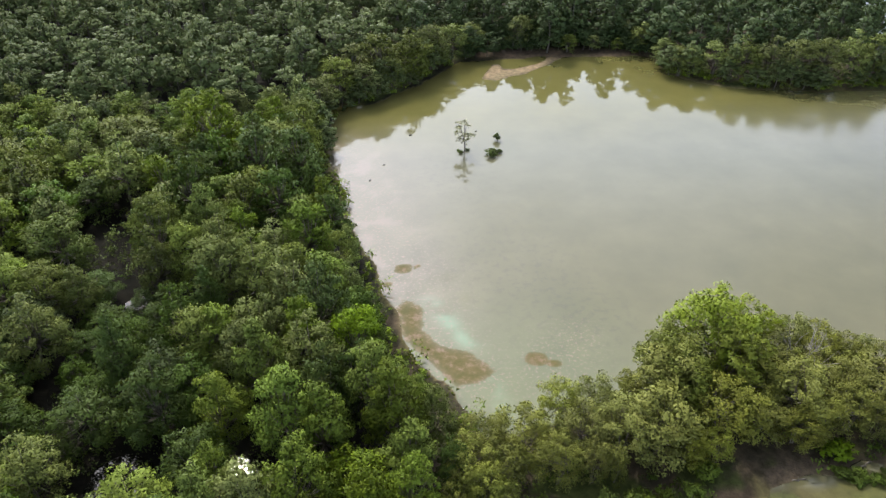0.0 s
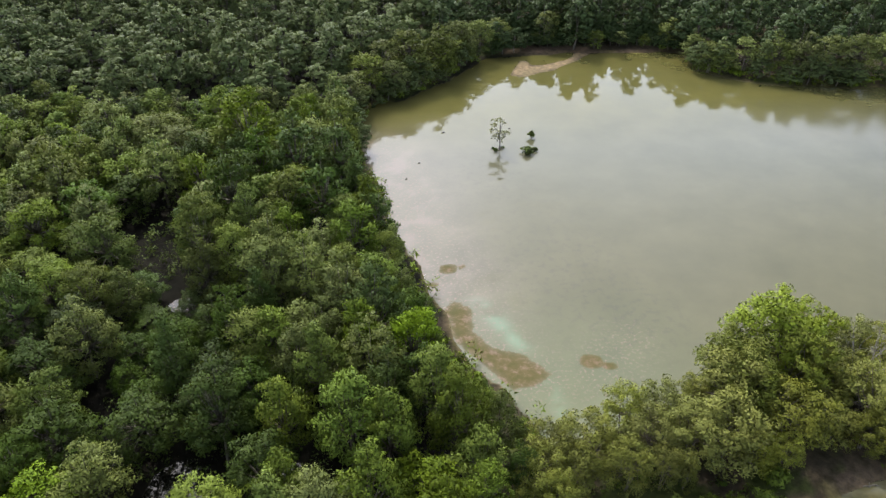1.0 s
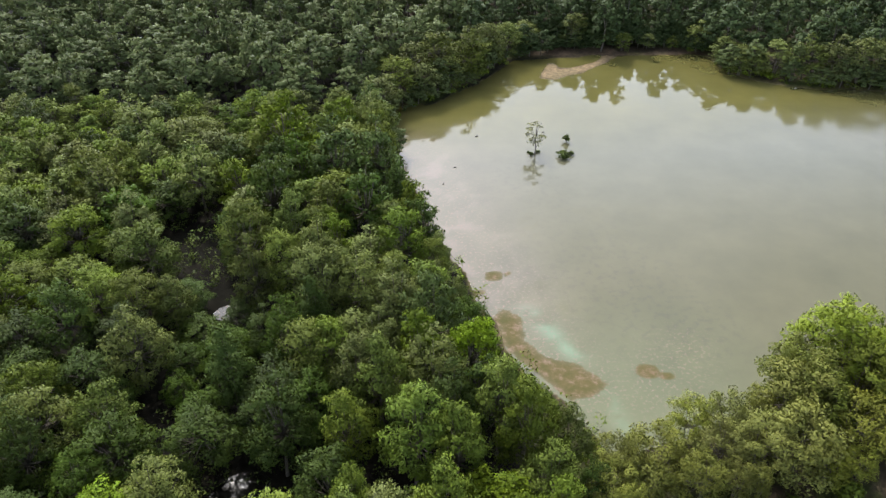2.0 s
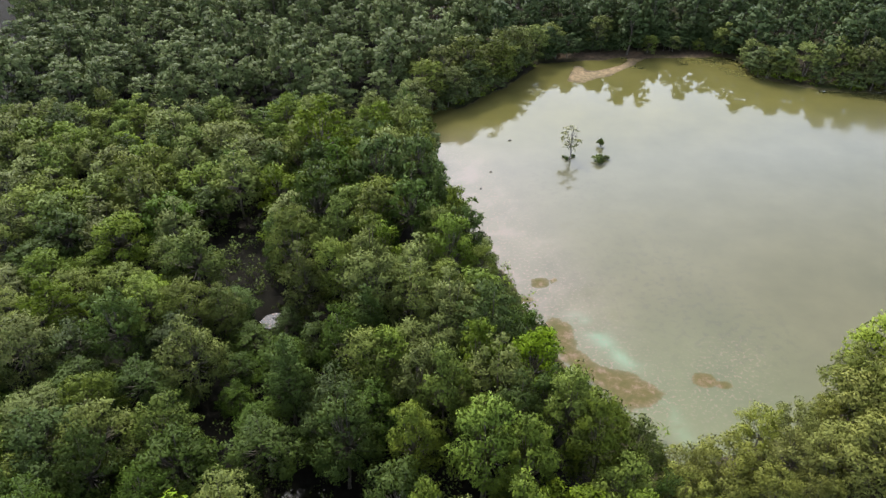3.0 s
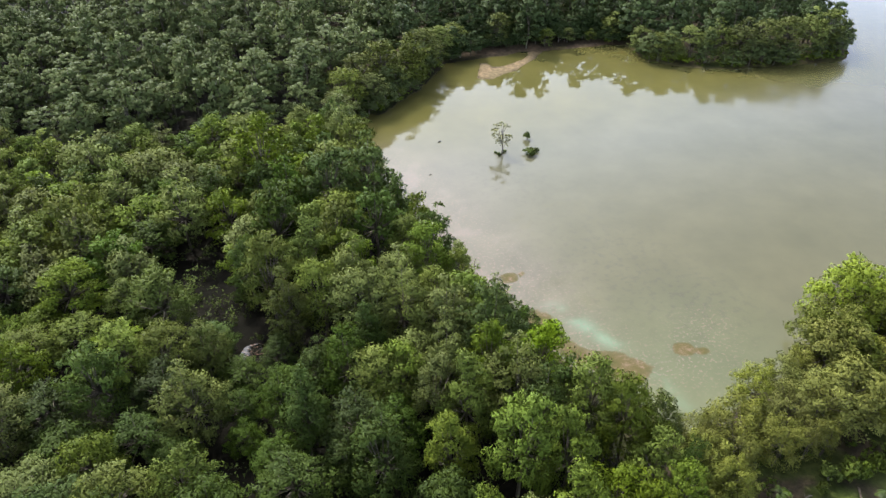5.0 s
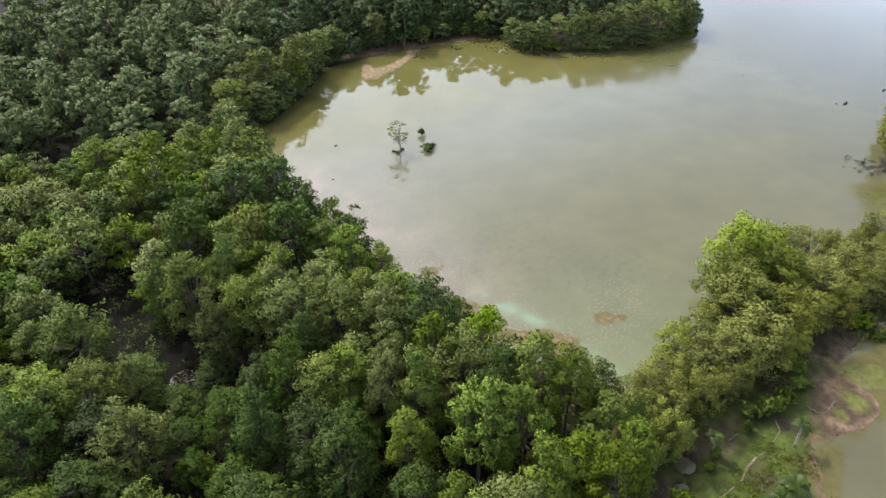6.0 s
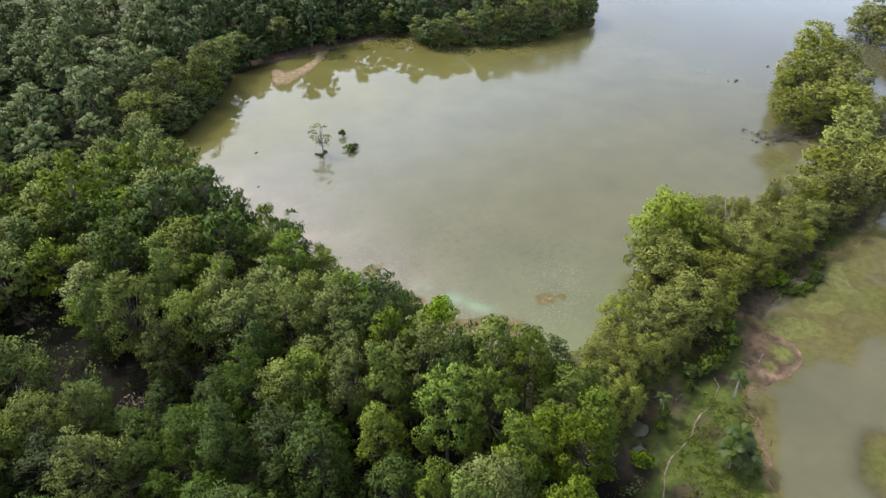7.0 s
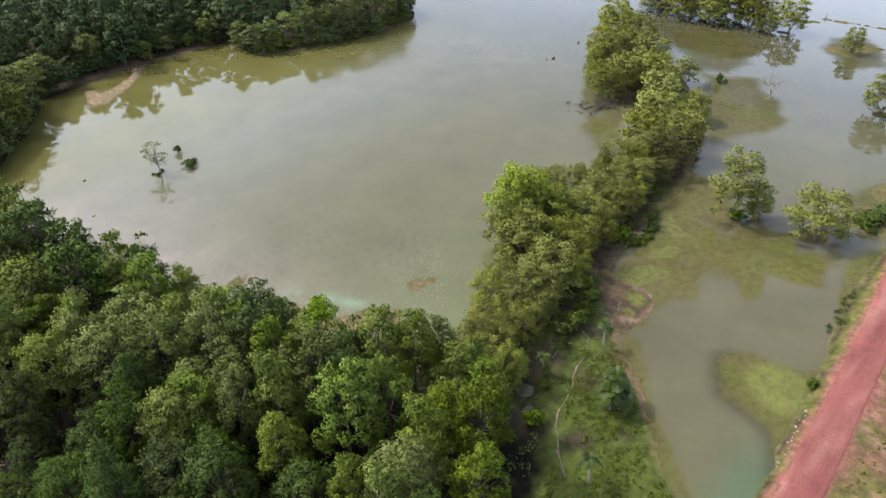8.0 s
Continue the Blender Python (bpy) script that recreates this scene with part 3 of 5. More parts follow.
# shallows grown over with a film of olive algae, which dulls the water's shine
ALGAE = [
    [(16.9, 31.9), (21.6, 30.1), (24.1, 31.0), (26.9, 30.3), (29.1, 28.2), (32.8, 30.0), (36.2, 29.7), (35.2, 26.6), (32.5, 24.1), (35.3, 23.3), (39.9, 24.8), (39.4, 21.9), (41.1, 19.0),
     (44.7, 19.5), (48.0, 20.3), (46.0, 23.3), (50.1, 25.6), (47.6, 31.3), (44.0, 31.2), (44.7, 35.4), (46.9, 40.7), (42.1, 41.5), (32.3, 38.4), (22.1, 37.7)],
    [(20.0, 22.1), (22.1, 22.6), (23.4, 22.0), (24.7, 20.1), (25.0, 17.3), (25.7, 14.8), (29.1, 13.4), (21.4, 12.7), (9.9, 12.0), (13.9, 13.9), (15.3, 15.1), (16.1, 17.6), (16.6, 20.1)],
    [(18.3, 31.7), (18.9, 29.7), (16.1, 27.6), (12.9, 25.3), (9.0, 22.1), (6.2, 19.1), (4.1, 16.5), (0.8, 20.2), (6.6, 24.7), (12.3, 29.4)],
    [(49.0, 18.3), (43.7, 17.3), (37.0, 15.5), (33.3, 13.9), (28.3, 13.7), (30.1, 12.4), (47.2, 13.4), (54.9, 15.5)],
    [(95.4, 58.8), (100.3, 51.3), (90.0, 42.5), (84.4, 39.8), (77.1, 41.2), (68.1, 44.8), (77.6, 52.4)],
    [(116.6, 77.1), (127.0, 65.7), (118.4, 60.8), (118.4, 57.1), (106.7, 55.8), (99.8, 56.2), (97.5, 63.4)],
    [(63.0, 64.9), (66.2, 60.8), (60.9, 55.8), (55.9, 56.1), (54.1, 58.1), (59.1, 64.1)],
    [(43.5, 42.5), (52, 43), (57, 41.5), (56.5, 37), (51, 33), (46, 32.5), (44.5, 36)],
    [(64.9, 23.2), (70.5, 21.9), (74.7, 21.0), (56.2, 15.9), (59.1, 20.7)],
    [(127.6, 48.0), (135.9, 48.4), (139.3, 42.4), (131.1, 36.4), (123.3, 34.3), (118.1, 39.9)],
]


def algae_cover(x, y):
    """How thickly algae lie on the shallow water, 0 to 1."""
    a, b = rough_noise(x, y, 4.0, 71), rough_noise(x, y, 1.3, 72)
    film = np.zeros_like(x)
    for poly in ALGAE:
        soft = 0.5 if max(p[0] for p in poly) < 56 else 1.4
        film = np.maximum(film, step(-soft, soft, inside_by(x, y, poly) + (a - 0.5) * 2.2 * soft + (b - 0.5) * soft))
    return np.clip(film * (0.92 + 0.3 * (a - 0.5)), 0, 1)


# pale green pads of algae afloat by the bank
PADS = [[(26.4, 37.7), (28.4, 37.6), (30.4, 36.6), (31.7, 35.5), (32.0, 33.9), (30.7, 32.9), (29.4, 33.9), (27.1, 34.3), (26.5, 35.6)],
        [(43.6, 40.4), (44.0, 39.2), (41.4, 36.8), (41.2, 35.2), (39.0, 36.0), (39.1, 37.5), (40.5, 39.1)],
        [(34.6, 36.8), (37.4, 35.8), (37.0, 34.7), (34.8, 34.4), (33.7, 35.6), (31.9, 36.9)]]


def pad_cover(x, y):
    return np.max([step(-0.9, 0.7, inside_by(x, y, poly)) for poly in PADS], axis=0)


# brown mats of algae along the south-west beach and far out: outline, and x, y, radius
BEACH = [(-4.4, 63.7), (-2.2, 62.2), (-2.2, 58.4), (-0.2, 55.7), (2.6, 54.9), (5.3, 52.2), (3.5, 50.4), (1.3, 50.1), (-0.9, 53.2), (-3.1, 55.7), (-4.7, 58.4)]
MATS = [(9.6, 53.9, 1.25), (11.4, 53.2, 0.7), (-4.7, 69.6, 1.15), (-3.0, 70.2, 0.5), (-4.4, 61.5, 0.9), (-6.6, 66.5, 0.8)]


def mat_cover(x, y):
    """How thickly brown algae lie in mats on the water, 0 to 1."""
    cover = step(-1.1, 0.9, inside_by(x, y, BEACH))
    for px, py, r in MATS:
        cover = np.maximum(cover, step(1.5, 0.5, np.hypot(x - px, (y - py) * 1.15) / r))
    return cover


def scum_cover(x, y):
    """How thickly rose scum and dark weed drift on the water, 0 to 1 each."""
    shore = inside_by(x, y, WEST_SHORE + [(-3500, 3500), (-3500, -3500), (5, -3500)])
    rose = step(-13, -1, shore) * step(112, 95, y) * step(46, 52, y)
    for px, py, r in ((12, 54, 4.2), (9, 51, 3.0), (-3, 69, 4.5), (0, 55, 4), (14, 57, 3), (3, 51, 4), (12, 53, 3)):
        rose = np.maximum(rose, 0.9 * np.exp(-((x - px) ** 2 + (y - py) ** 2) / r ** 2))
    weed = 0.8 * np.exp(-(((x - 8) / 9) ** 2 + ((y - 70) / 10) ** 2)) + 0.7 * np.exp(-(((x - 16) / 7) ** 2 + ((y - 60) / 6) ** 2)) + 0.5 * np.exp(-(((x - 2) / 8) ** 2 + ((y - 92) / 9) ** 2))
    return np.clip(rose, 0, 1), np.clip(weed * 0.5, 0, 1)


def axis(*spans):
    """Grid lines: (from, to, step) spans, with far lines at both ends."""
    far = [230, 330, 520, 900, 1600, 3000]
    lines = [-f for f in reversed(far)]
    for a, b, s in spans:
        lines += list(np.arange(a, b, s))
    return np.array(lines + far)


GX, GY = np.meshgrid(axis((-200, -110, 8), (-110, -12, 1.4), (-12, 62, 0.5), (62, 112, 0.9), (112, 170, 1.3), (170, 225, 9)),
                     axis((-200, -40, 16), (-40, 0, 3), (0, 8, 1), (8, 62, 0.5), (62, 150, 0.9), (150, 200, 3), (200, 225, 8)), indexing="ij")
GH = land_height(GX, GY)
LX, LY = GX[:, 0], GY[0]


def gz(x, y):
    """Height of the ground at a place, by the sheet's own grid."""
    i, j = int(np.clip(np.searchsorted(LX, x) - 1, 0, len(LX) - 2)), int(np.clip(np.searchsorted(LY, y) - 1, 0, len(LY) - 2))
    u, v = (x - LX[i]) / (LX[i + 1] - LX[i]), (y - LY[j]) / (LY[j + 1] - LY[j])
    return float((GH[i, j] * (1 - u) + GH[i + 1, j] * u) * (1 - v) + (GH[i, j + 1] * (1 - u) + GH[i + 1, j + 1] * u) * v)


def sheet(name, z, mat, keep=None, colours=(), smooth=True):
    nx, ny = GX.shape
    idx = np.arange(nx * ny).reshape(nx, ny)
    quads = np.stack([idx[:-1, :-1], idx[1:, :-1], idx[1:, 1:], idx[:-1, 1:]], -1).reshape(-1, 4)
    if keep is not None:
        quads = quads[keep.reshape(-1)]
    me = bpy.data.meshes.new(name)
    me.from_pydata(np.stack([GX, GY, z], -1).reshape(-1, 3).tolist(), [], quads.tolist())
    for key, kind, data in colours:
        at = me.attributes.new(key, kind, "POINT")
        at.data.foreach_set("color" if kind == "FLOAT_COLOR" else "value", data.reshape(-1))
    me.polygons.foreach_set("use_smooth", [smooth] * len(me.polygons))
    me.materials.append(mat)
    me.update()
    return new(name, me)


def rgba(c):
    return np.concatenate([c, np.ones((*c.shape[:-1], 1))], -1)


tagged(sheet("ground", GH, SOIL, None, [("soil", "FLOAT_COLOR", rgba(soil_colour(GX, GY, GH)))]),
       "dark swamp mud with painted-in shade, grassy banks and weed-covered lake bottom", "ground", "", "structure")
WET = np.minimum(np.minimum(GH[:-1, :-1], GH[1:, :-1]), np.minimum(GH[1:, 1:], GH[:-1, 1:])) < 0.02
ROSE, WEED = scum_cover(GX, GY)
FILM = algae_cover(GX, GY)
MURK = np.clip(1.25 * np.maximum(1 - np.exp(-np.maximum(-GH, 0) / 0.05), FILM * np.clip(-GH / 0.03, 0, 1)), 0, 1)
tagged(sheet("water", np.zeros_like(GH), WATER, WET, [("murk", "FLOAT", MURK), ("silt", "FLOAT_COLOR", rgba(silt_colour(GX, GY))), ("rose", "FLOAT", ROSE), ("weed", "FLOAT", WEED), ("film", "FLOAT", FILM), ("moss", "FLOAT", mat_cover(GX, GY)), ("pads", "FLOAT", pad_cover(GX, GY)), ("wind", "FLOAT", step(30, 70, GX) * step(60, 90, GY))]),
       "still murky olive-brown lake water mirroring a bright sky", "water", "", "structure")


# ---------------------------------------------------------------- small builders
def mesh_of(name, verts, faces, mat, smooth=False):
    me = bpy.data.meshes.new(name)
    me.from_pydata([tuple(v) for v in verts], [], faces)
    if smooth:
        me.polygons.foreach_set("use_smooth", [True] * len(me.polygons))
    me.materials.append(mat)
    me.update()
    return me


def part(name, me, parent, label=""):
    ob = new(name, me)
    ob.parent = parent
    return tagged(ob, label)


def tube(points, radii, sides=6):
    """A tapered, closed tube along points: vertices and faces."""
    pts = [Vector(p) for p in points]
    verts, faces = [], []
    for i, p in enumerate(pts):
        way = (pts[min(i + 1, len(pts) - 1)] - pts[max(i - 1, 0)]).normalized()
        u = way.orthogonal().normalized()
        w = way.cross(u)
        for k in range(sides):
            a = 2 * math.pi * k / sides
            verts.append(p + (u * math.cos(a) + w * math.sin(a)) * radii[i])
    for i in range(len(pts) - 1):
        for k in range(sides):
            a, b = i * sides + k, i * sides + (k + 1) % sides
            faces.append((a, b, b + sides, a + sides))
    faces.append(tuple(range(sides))[::-1])
    faces.append(tuple((len(pts) - 1) * sides + k for k in range(sides)))
    return verts, faces


def joined(pieces):
    verts, faces = [], []
    for v, f in pieces:
        n = len(verts)
        verts += list(v)
        faces += [tuple(i + n for i in q) for q in f]
    return verts, faces


def leaves_on(rng, lobes, count, size, low=-0.2, fill=0.12, up=0.3, slim=0.58, jitter=0.5, knots=11, stray=0.22):
    """Leaf sprigs over lobes (centre, radii) that break up into smaller knots: n x 3 corners and 1 row of
    how the knot's surface faces there, n x 4 x 3."""
    cen, rad = np.array([c for c, _ in lobes], float), np.array([r for _, r in lobes], float)
    # knots: small clumps set over each lobe, mostly on its upper side
    nl = len(lobes)
    kd = rng.normal(size=(nl, knots, 3))
    kd[..., 2] = np.abs(kd[..., 2]) * np.where(rng.random((nl, knots)) < 0.3, -0.6, 1.0) + 0.15
    kd /= np.linalg.norm(kd, axis=2)[..., None]
    kc = cen[:, None] + kd * rad[:, None] * rng.uniform(0.45, 1.15, (nl, knots, 1))
    kr = rad[:, None] * rng.uniform(0.26, 0.56, (nl, knots, 1)) * np.array([1.15, 1.15, 0.66])
    w = np.repeat(rad[:, 0] * (rad[:, 0] + rad[:, 2]), knots) * kr.reshape(-1, 3)[:, 0] ** 2 / np.repeat(rad[:, 0] ** 2, knots)
    pick = rng.choice(nl * knots, count, p=w / w.sum())
    c, r, k = kc.reshape(-1, 3)[pick], kr.reshape(-1, 3)[pick], kd.reshape(-1, 3)[pick]
    d = rng.normal(size=(count * 4, 3))
    d /= np.linalg.norm(d, axis=1)[:, None]
    d = d[d[:, 2] > low]
    d = d[np.arange(count) % len(d)]
    p = c + d * r * np.where(rng.random(count) < fill, rng.uniform(0.2, 0.8, count), rng.uniform(0.82, 1.12, count))[:, None]
    mid = cen.mean(0) - np.array([0, 0, np.ptp(cen[:, 2]) * 0.4])
    whole = c - mid
    whole /= np.linalg.norm(whole, axis=1)[:, None] + 1e-6
    face = d * 0.5 + k * 0.4 + whole * 0.55
    n = d + rng.normal(size=(count, 3)) * jitter
    n[:, 2] += up
    n /= np.linalg.norm(n, axis=1)[:, None]
    t = np.cross(n, rng.normal(size=(count, 3)))
    # some sprays stick out of the crown instead of lying on it
    out = rng.random(count) < stray
    t[out] = (d + np.array([0, 0, 0.35]) + rng.normal(size=(count, 3)) * 0.4)[out]
    t /= np.linalg.norm(t, axis=1)[:, None]
    n[out] = np.cross(t, np.cross(n, t))[out]
    n /= np.linalg.norm(n, axis=1)[:, None]
    n[(n * d).sum(1) < 0] *= -1
    b = np.cross(n, t)
    s = size * rng.uniform(0.55, 1.35, count)[:, None]
    face += n * 0.28
    face /= np.linalg.norm(face, axis=1)[:, None]
    return np.stack([p - t * s * 0.5 - b * s * 0.5 * slim, p + t * s * 0.5 - n * s * 0.08, p - t * s * 0.4 + b * s * 0.5 * slim], 1), face


def leaf_mesh(name, leaves, mat):
    """Three-cornered leaves, each shaded as the clump that it belongs to is turned."""
    q, face = leaves
    me = bpy.data.meshes.new(name)
    n = len(q)
    me.vertices.add(n * 3)
    me.vertices.foreach_set("co", np.ascontiguousarray(q).reshape(-1))
    me.loops.add(n * 3)
    me.loops.foreach_set("vertex_index", np.arange(n * 3))
    me.polygons.add(n)
    me.polygons.foreach_set("loop_start", np.arange(n) * 3)
    me.polygons.foreach_set("loop_total", np.full(n, 3))
    me.polygons.foreach_set("use_smooth", np.ones(n, bool))
    me.materials.append(mat)
    me.update(calc_edges=True)
    me.normals_split_custom_set_from_vertices(np.repeat(face, 3, 0))
    return me


def quads_mesh(name, q, mat):
    me = bpy.data.meshes.new(name)
    n = len(q)
    me.vertices.add(n * 4)
    me.vertices.foreach_set("co", q.reshape(-1))
    me.loops.add(n * 4)
    me.loops.foreach_set("vertex_index", np.arange(n * 4))
    me.polygons.add(n)
    me.polygons.foreach_set("loop_start", np.arange(n) * 4)
    me.polygons.foreach_set("loop_total", np.full(n, 4))
    me.materials.append(mat)
    me.update(calc_edges=True)
    return me


def crown_lobes(rng, shape, R=3.6, H=10.0):
    """The rounded leaf clusters of a tree of height H and crown radius R: centres and radii."""
    mains = []
    if shape == "cone":
        for i in range(16):
            f = i / 15
            a, r = i * 2.4, R * 0.6 * (1 - f) ** 0.8
            mains.append(((r * math.cos(a), r * math.sin(a), H * (0.26 + 0.66 * f)), R * (0.46 - 0.26 * f)))
        return mains, [(c, (r, r, r * 1.2)) for c, r in mains]
    if shape == "flat":
        for i in range(17):
            a, q = i * 2.4 + rng.uniform(-0.3, 0.3), math.sqrt((i + 0.5) / 17)
            z = H * (0.88 - 0.3 * q * q) + rng.uniform(-0.7, 0.4)
            mains.append(((R * 0.88 * q * math.cos(a), R * 0.88 * q * math.sin(a), z), R * rng.uniform(0.2, 0.33)))
        for i in range(9):
            a = i * 0.7 + rng.uniform(-0.3, 0.3)
            mains.append(((R * 0.72 * math.cos(a), R * 0.72 * math.sin(a), H * rng.uniform(0.2, 0.48)), R * rng.uniform(0.22, 0.34)))
        return mains, [(c, (r * 1.15, r * 1.15, r * 0.7)) for c, r in mains]
    if shape == "bushy":
        for i in range(30):
            f, a = (i + 0.5) / 30, i * 2.4 + rng.uniform(-0.3, 0.3)
            z = 0.9 - 0.72 * f
            q = math.sqrt(max(0.0, 1 - ((z - 0.42) / 0.54) ** 2)) * rng.uniform(0.6, 1.0)
            mains.append(((R * 0.8 * q * math.cos(a), R * 0.8 * q * math.sin(a), H * z + rng.uniform(-0.5, 0.4)), R * rng.uniform(0.17, 0.32)))
        return mains, [(c, (r, r, r * 1.15)) for c, r in mains]
    lop, turn = rng.uniform(0.1, 0.3), rng.uniform(0, 6.28)
    for i in range(23):
        a, q = i * 2.4 + rng.uniform(-0.5, 0.5), math.sqrt((i + 0.3) / 23) * rng.uniform(0.85, 1.12)
        g = q * (1 + lop * math.sin(2 * a + turn))
        z = H * (0.93 - 0.5 * q ** 1.7) + rng.uniform(-1.3, 0.5)
        mains.append(((R * 0.82 * g * math.cos(a), R * 0.82 * g * math.sin(a), z), R * rng.uniform(0.15, 0.33)))
    for i in range(9):
        a = i * 0.72 + rng.uniform(-0.3, 0.3)
        mains.append(((R * 0.66 * math.cos(a), R * 0.66 * math.sin(a), H * rng.uniform(0.22, 0.48)), R * rng.uniform(0.22, 0.32)))
    return mains, [(c, (r, r, r * 0.85)) for c, r in mains]


def trunk_of(rng, mains, R=3.6, H=10.0, stems=1, base=0.17, prop=0):
    """Trunk, limbs and stilt roots as one mesh's vertices and faces."""
    pieces = []
    for k in range(stems):
        ox, oy = (rng.uniform(-0.5, 0.5), rng.uniform(-0.5, 0.5)) if stems > 1 else (0, 0)
        fork = (ox * 2.5 + rng.uniform(-0.3, 0.3), oy * 2.5 + rng.uniform(-0.3, 0.3), H * 0.42)
        mid = ((ox + fork[0]) / 2 + rng.uniform(-0.2, 0.2), (oy + fork[1]) / 2 + rng.uniform(-0.2, 0.2), H * 0.2)
        pieces.append(tube([(ox, oy, -0.4), (ox, oy, 0.3), mid, fork], [base * 1.5, base * 1.1, base * 0.9, base * 0.7]))
        for (cx, cy, cz), r in mains[k::stems]:
            e = (cx, cy, cz + r * 0.3)
            m = (fork[0] + (cx - fork[0]) * 0.5, fork[1] + (cy - fork[1]) * 0.5, fork[2] + (cz - fork[2]) * 0.4)
            pieces.append(tube([fork, m, e], [base * 0.5, base * 0.34, base * 0.1], 3))
    for k in range(prop):
        a = k * 6.283 / prop + rng.uniform(-0.3, 0.3)
        r = rng.uniform(0.8, 1.4)
        pieces.append(tube([(0, 0, 1.3), (r * 0.6 * math.cos(a), r * 0.6 * math.sin(a), 0.9), (r * math.cos(a), r * math.sin(a), -0.4)], [0.06, 0.05, 0.04], 4))
    return joined(pieces)


def tree_kind(name, seed, shape, leafmat, count, size, label, stems=1, low=-0.2, bark=None, group="", base=0.17, prop=0, category="tree"):
    """One tree twice: with fine leaves for the near stands, and with fewer, larger ones for those far off."""
    pair = []
    for share, grown in ((1.0, 1.0), (0.42, 1.5)):
        rng = np.random.default_rng(seed)
        mains, lobes = crown_lobes(rng, shape)
        tree = tagged(new(name), label, category, group)
        v, f = trunk_of(rng, mains, stems=stems, base=base, prop=prop)
        part("trunk", mesh_of("trunk", v, f, bark or BARK, True), tree)
        part("crown", leaf_mesh("crown", leaves_on(rng, lobes, int(count * share), size * grown, low), leafmat), tree)
        pair.append(tree)
    return pair


FOREST = "trees of the flooded forest"
EDGE = "trees along the dike between the waters"
KIND = {
    "broad": [tree_kind("mangrove_tree", 1, "dome", LEAF["green"], 7800, 0.27, "leafy green mangrove tree with a rounded, lumpy crown", group=FOREST),
              tree_kind("mangrove_tree", 2, "dome", LEAF["green"], 7800, 0.27, "leafy green mangrove tree with a rounded, lumpy crown", group=FOREST),
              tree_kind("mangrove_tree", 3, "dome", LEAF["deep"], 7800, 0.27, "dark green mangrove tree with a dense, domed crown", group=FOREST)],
    "olive": [tree_kind("swamp_tree", 4, "flat", LEAF["olive"], 7800, 0.26, "grey-green feathery swamp tree with layered foliage", stems=2, group=FOREST),
              tree_kind("swamp_tree", 5, "dome", LEAF["olive"], 7800, 0.26, "grey-green feathery swamp tree with an open crown", stems=2, group=FOREST),
              tree_kind("swamp_tree", 6, "dome", LEAF["olive"], 7800, 0.26, "grey-green feathery swamp tree with an open crown", stems=1, group=FOREST)],
    "lime": [tree_kind("mangrove_tree", 7, "dome", LEAF["lime"], 7800, 0.27, "bright yellow-green mangrove tree in fresh leaf", group=FOREST)],
    "deep": [tree_kind("mangrove_tree", 8, "dome", LEAF["deep"], 7800, 0.27, "dense compact deep green mangrove tree, its colour darkened to hold shade", group=FOREST)],
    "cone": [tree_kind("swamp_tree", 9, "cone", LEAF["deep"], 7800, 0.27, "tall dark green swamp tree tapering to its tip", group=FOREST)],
    "strip": [tree_kind("acacia_tree", seed, "bushy", LEAF["strip"], 7600, 0.24, "yellow-green bushy tree with fine foliage on the dike", stems=3, low=-0.5, group=EDGE, base=0.1) for seed in (10, 11, 12)],
    "crest": [tree_kind("acacia_tree", seed, "bushy", LEAF["crest"], 7800, 0.27, "tall bright green bushy tree standing up from the dike", stems=2, low=-0.4, group=EDGE, base=0.1) for seed in (15, 16)],
    "islet": [tree_kind("acacia_tree", seed, "bushy", LEAF["strip"], 7600, 0.28, "bushy yellow-green tree rooted in mud and shallow water", stems=2, low=-0.5, group="trees standing in the shallows", base=0.1) for seed in (13, 14)],
}
USED = {id(t): False for kinds in KIND.values() for pair in kinds for t in pair}
PLANTED = []


def another(ob, m):
    """A copy of a thing at the pose m, whose scale counts from the thing's own mesh."""
    return copy_thing(ob, m @ Matrix.Diagonal((1 / ob.scale.x, 1 / ob.scale.y, 1 / ob.scale.z, 1)))


# how far the crowns reach out over the water
CANOPY_WEST = [(2.3, 37.5), (0.8, 41), (-0.4, 44.6), (-3.4, 46.4), (-5.4, 50.6), (-5.6, 55.4), (-7.8, 59), (-10.6, 63.6), (-10.2, 66), (-9.6, 71), (-13, 76.5), (-14.4, 83), (-16, 89),
               (-17.5, 97), (-19, 104), (-21, 112), (-120, 112), (-120, 10), (-10, 24), (-5.8, 28.4), (-1.9, 31.4)]
CANOPY_DIKE = [(2, 32.4), (4.6, 34.6), (8.6, 36.4), (13.5, 37.5), (19.5, 38.4), (25.5, 39.8), (35.4, 41.4), (44.5, 42.5), (49, 42), (56, 41.5), (65, 43.6), (77, 49.8), (92, 59.5), (103, 72), (108, 84), (104, 90),
               (94, 87), (84, 79), (72, 72), (66, 70), (60, 62), (57, 56), (48, 54), (43, 51), (41, 55.5), (36, 55), (30, 57.2), (26, 58), (21.6, 55), (20, 51), (16, 47.2), (11, 46.2), (6.7, 43.8), (2.5, 41.4), (-2, 38)]


def fitted(x, y, r, limit):
    """Crown radius that keeps within the canopy's outline, or 0 if none fits."""
    room = float(inside_by(np.array([x]), np.array([y]), limit)[0])
    return 0 if room < 0.7 else min(r, room * 1.0 + 0.4)


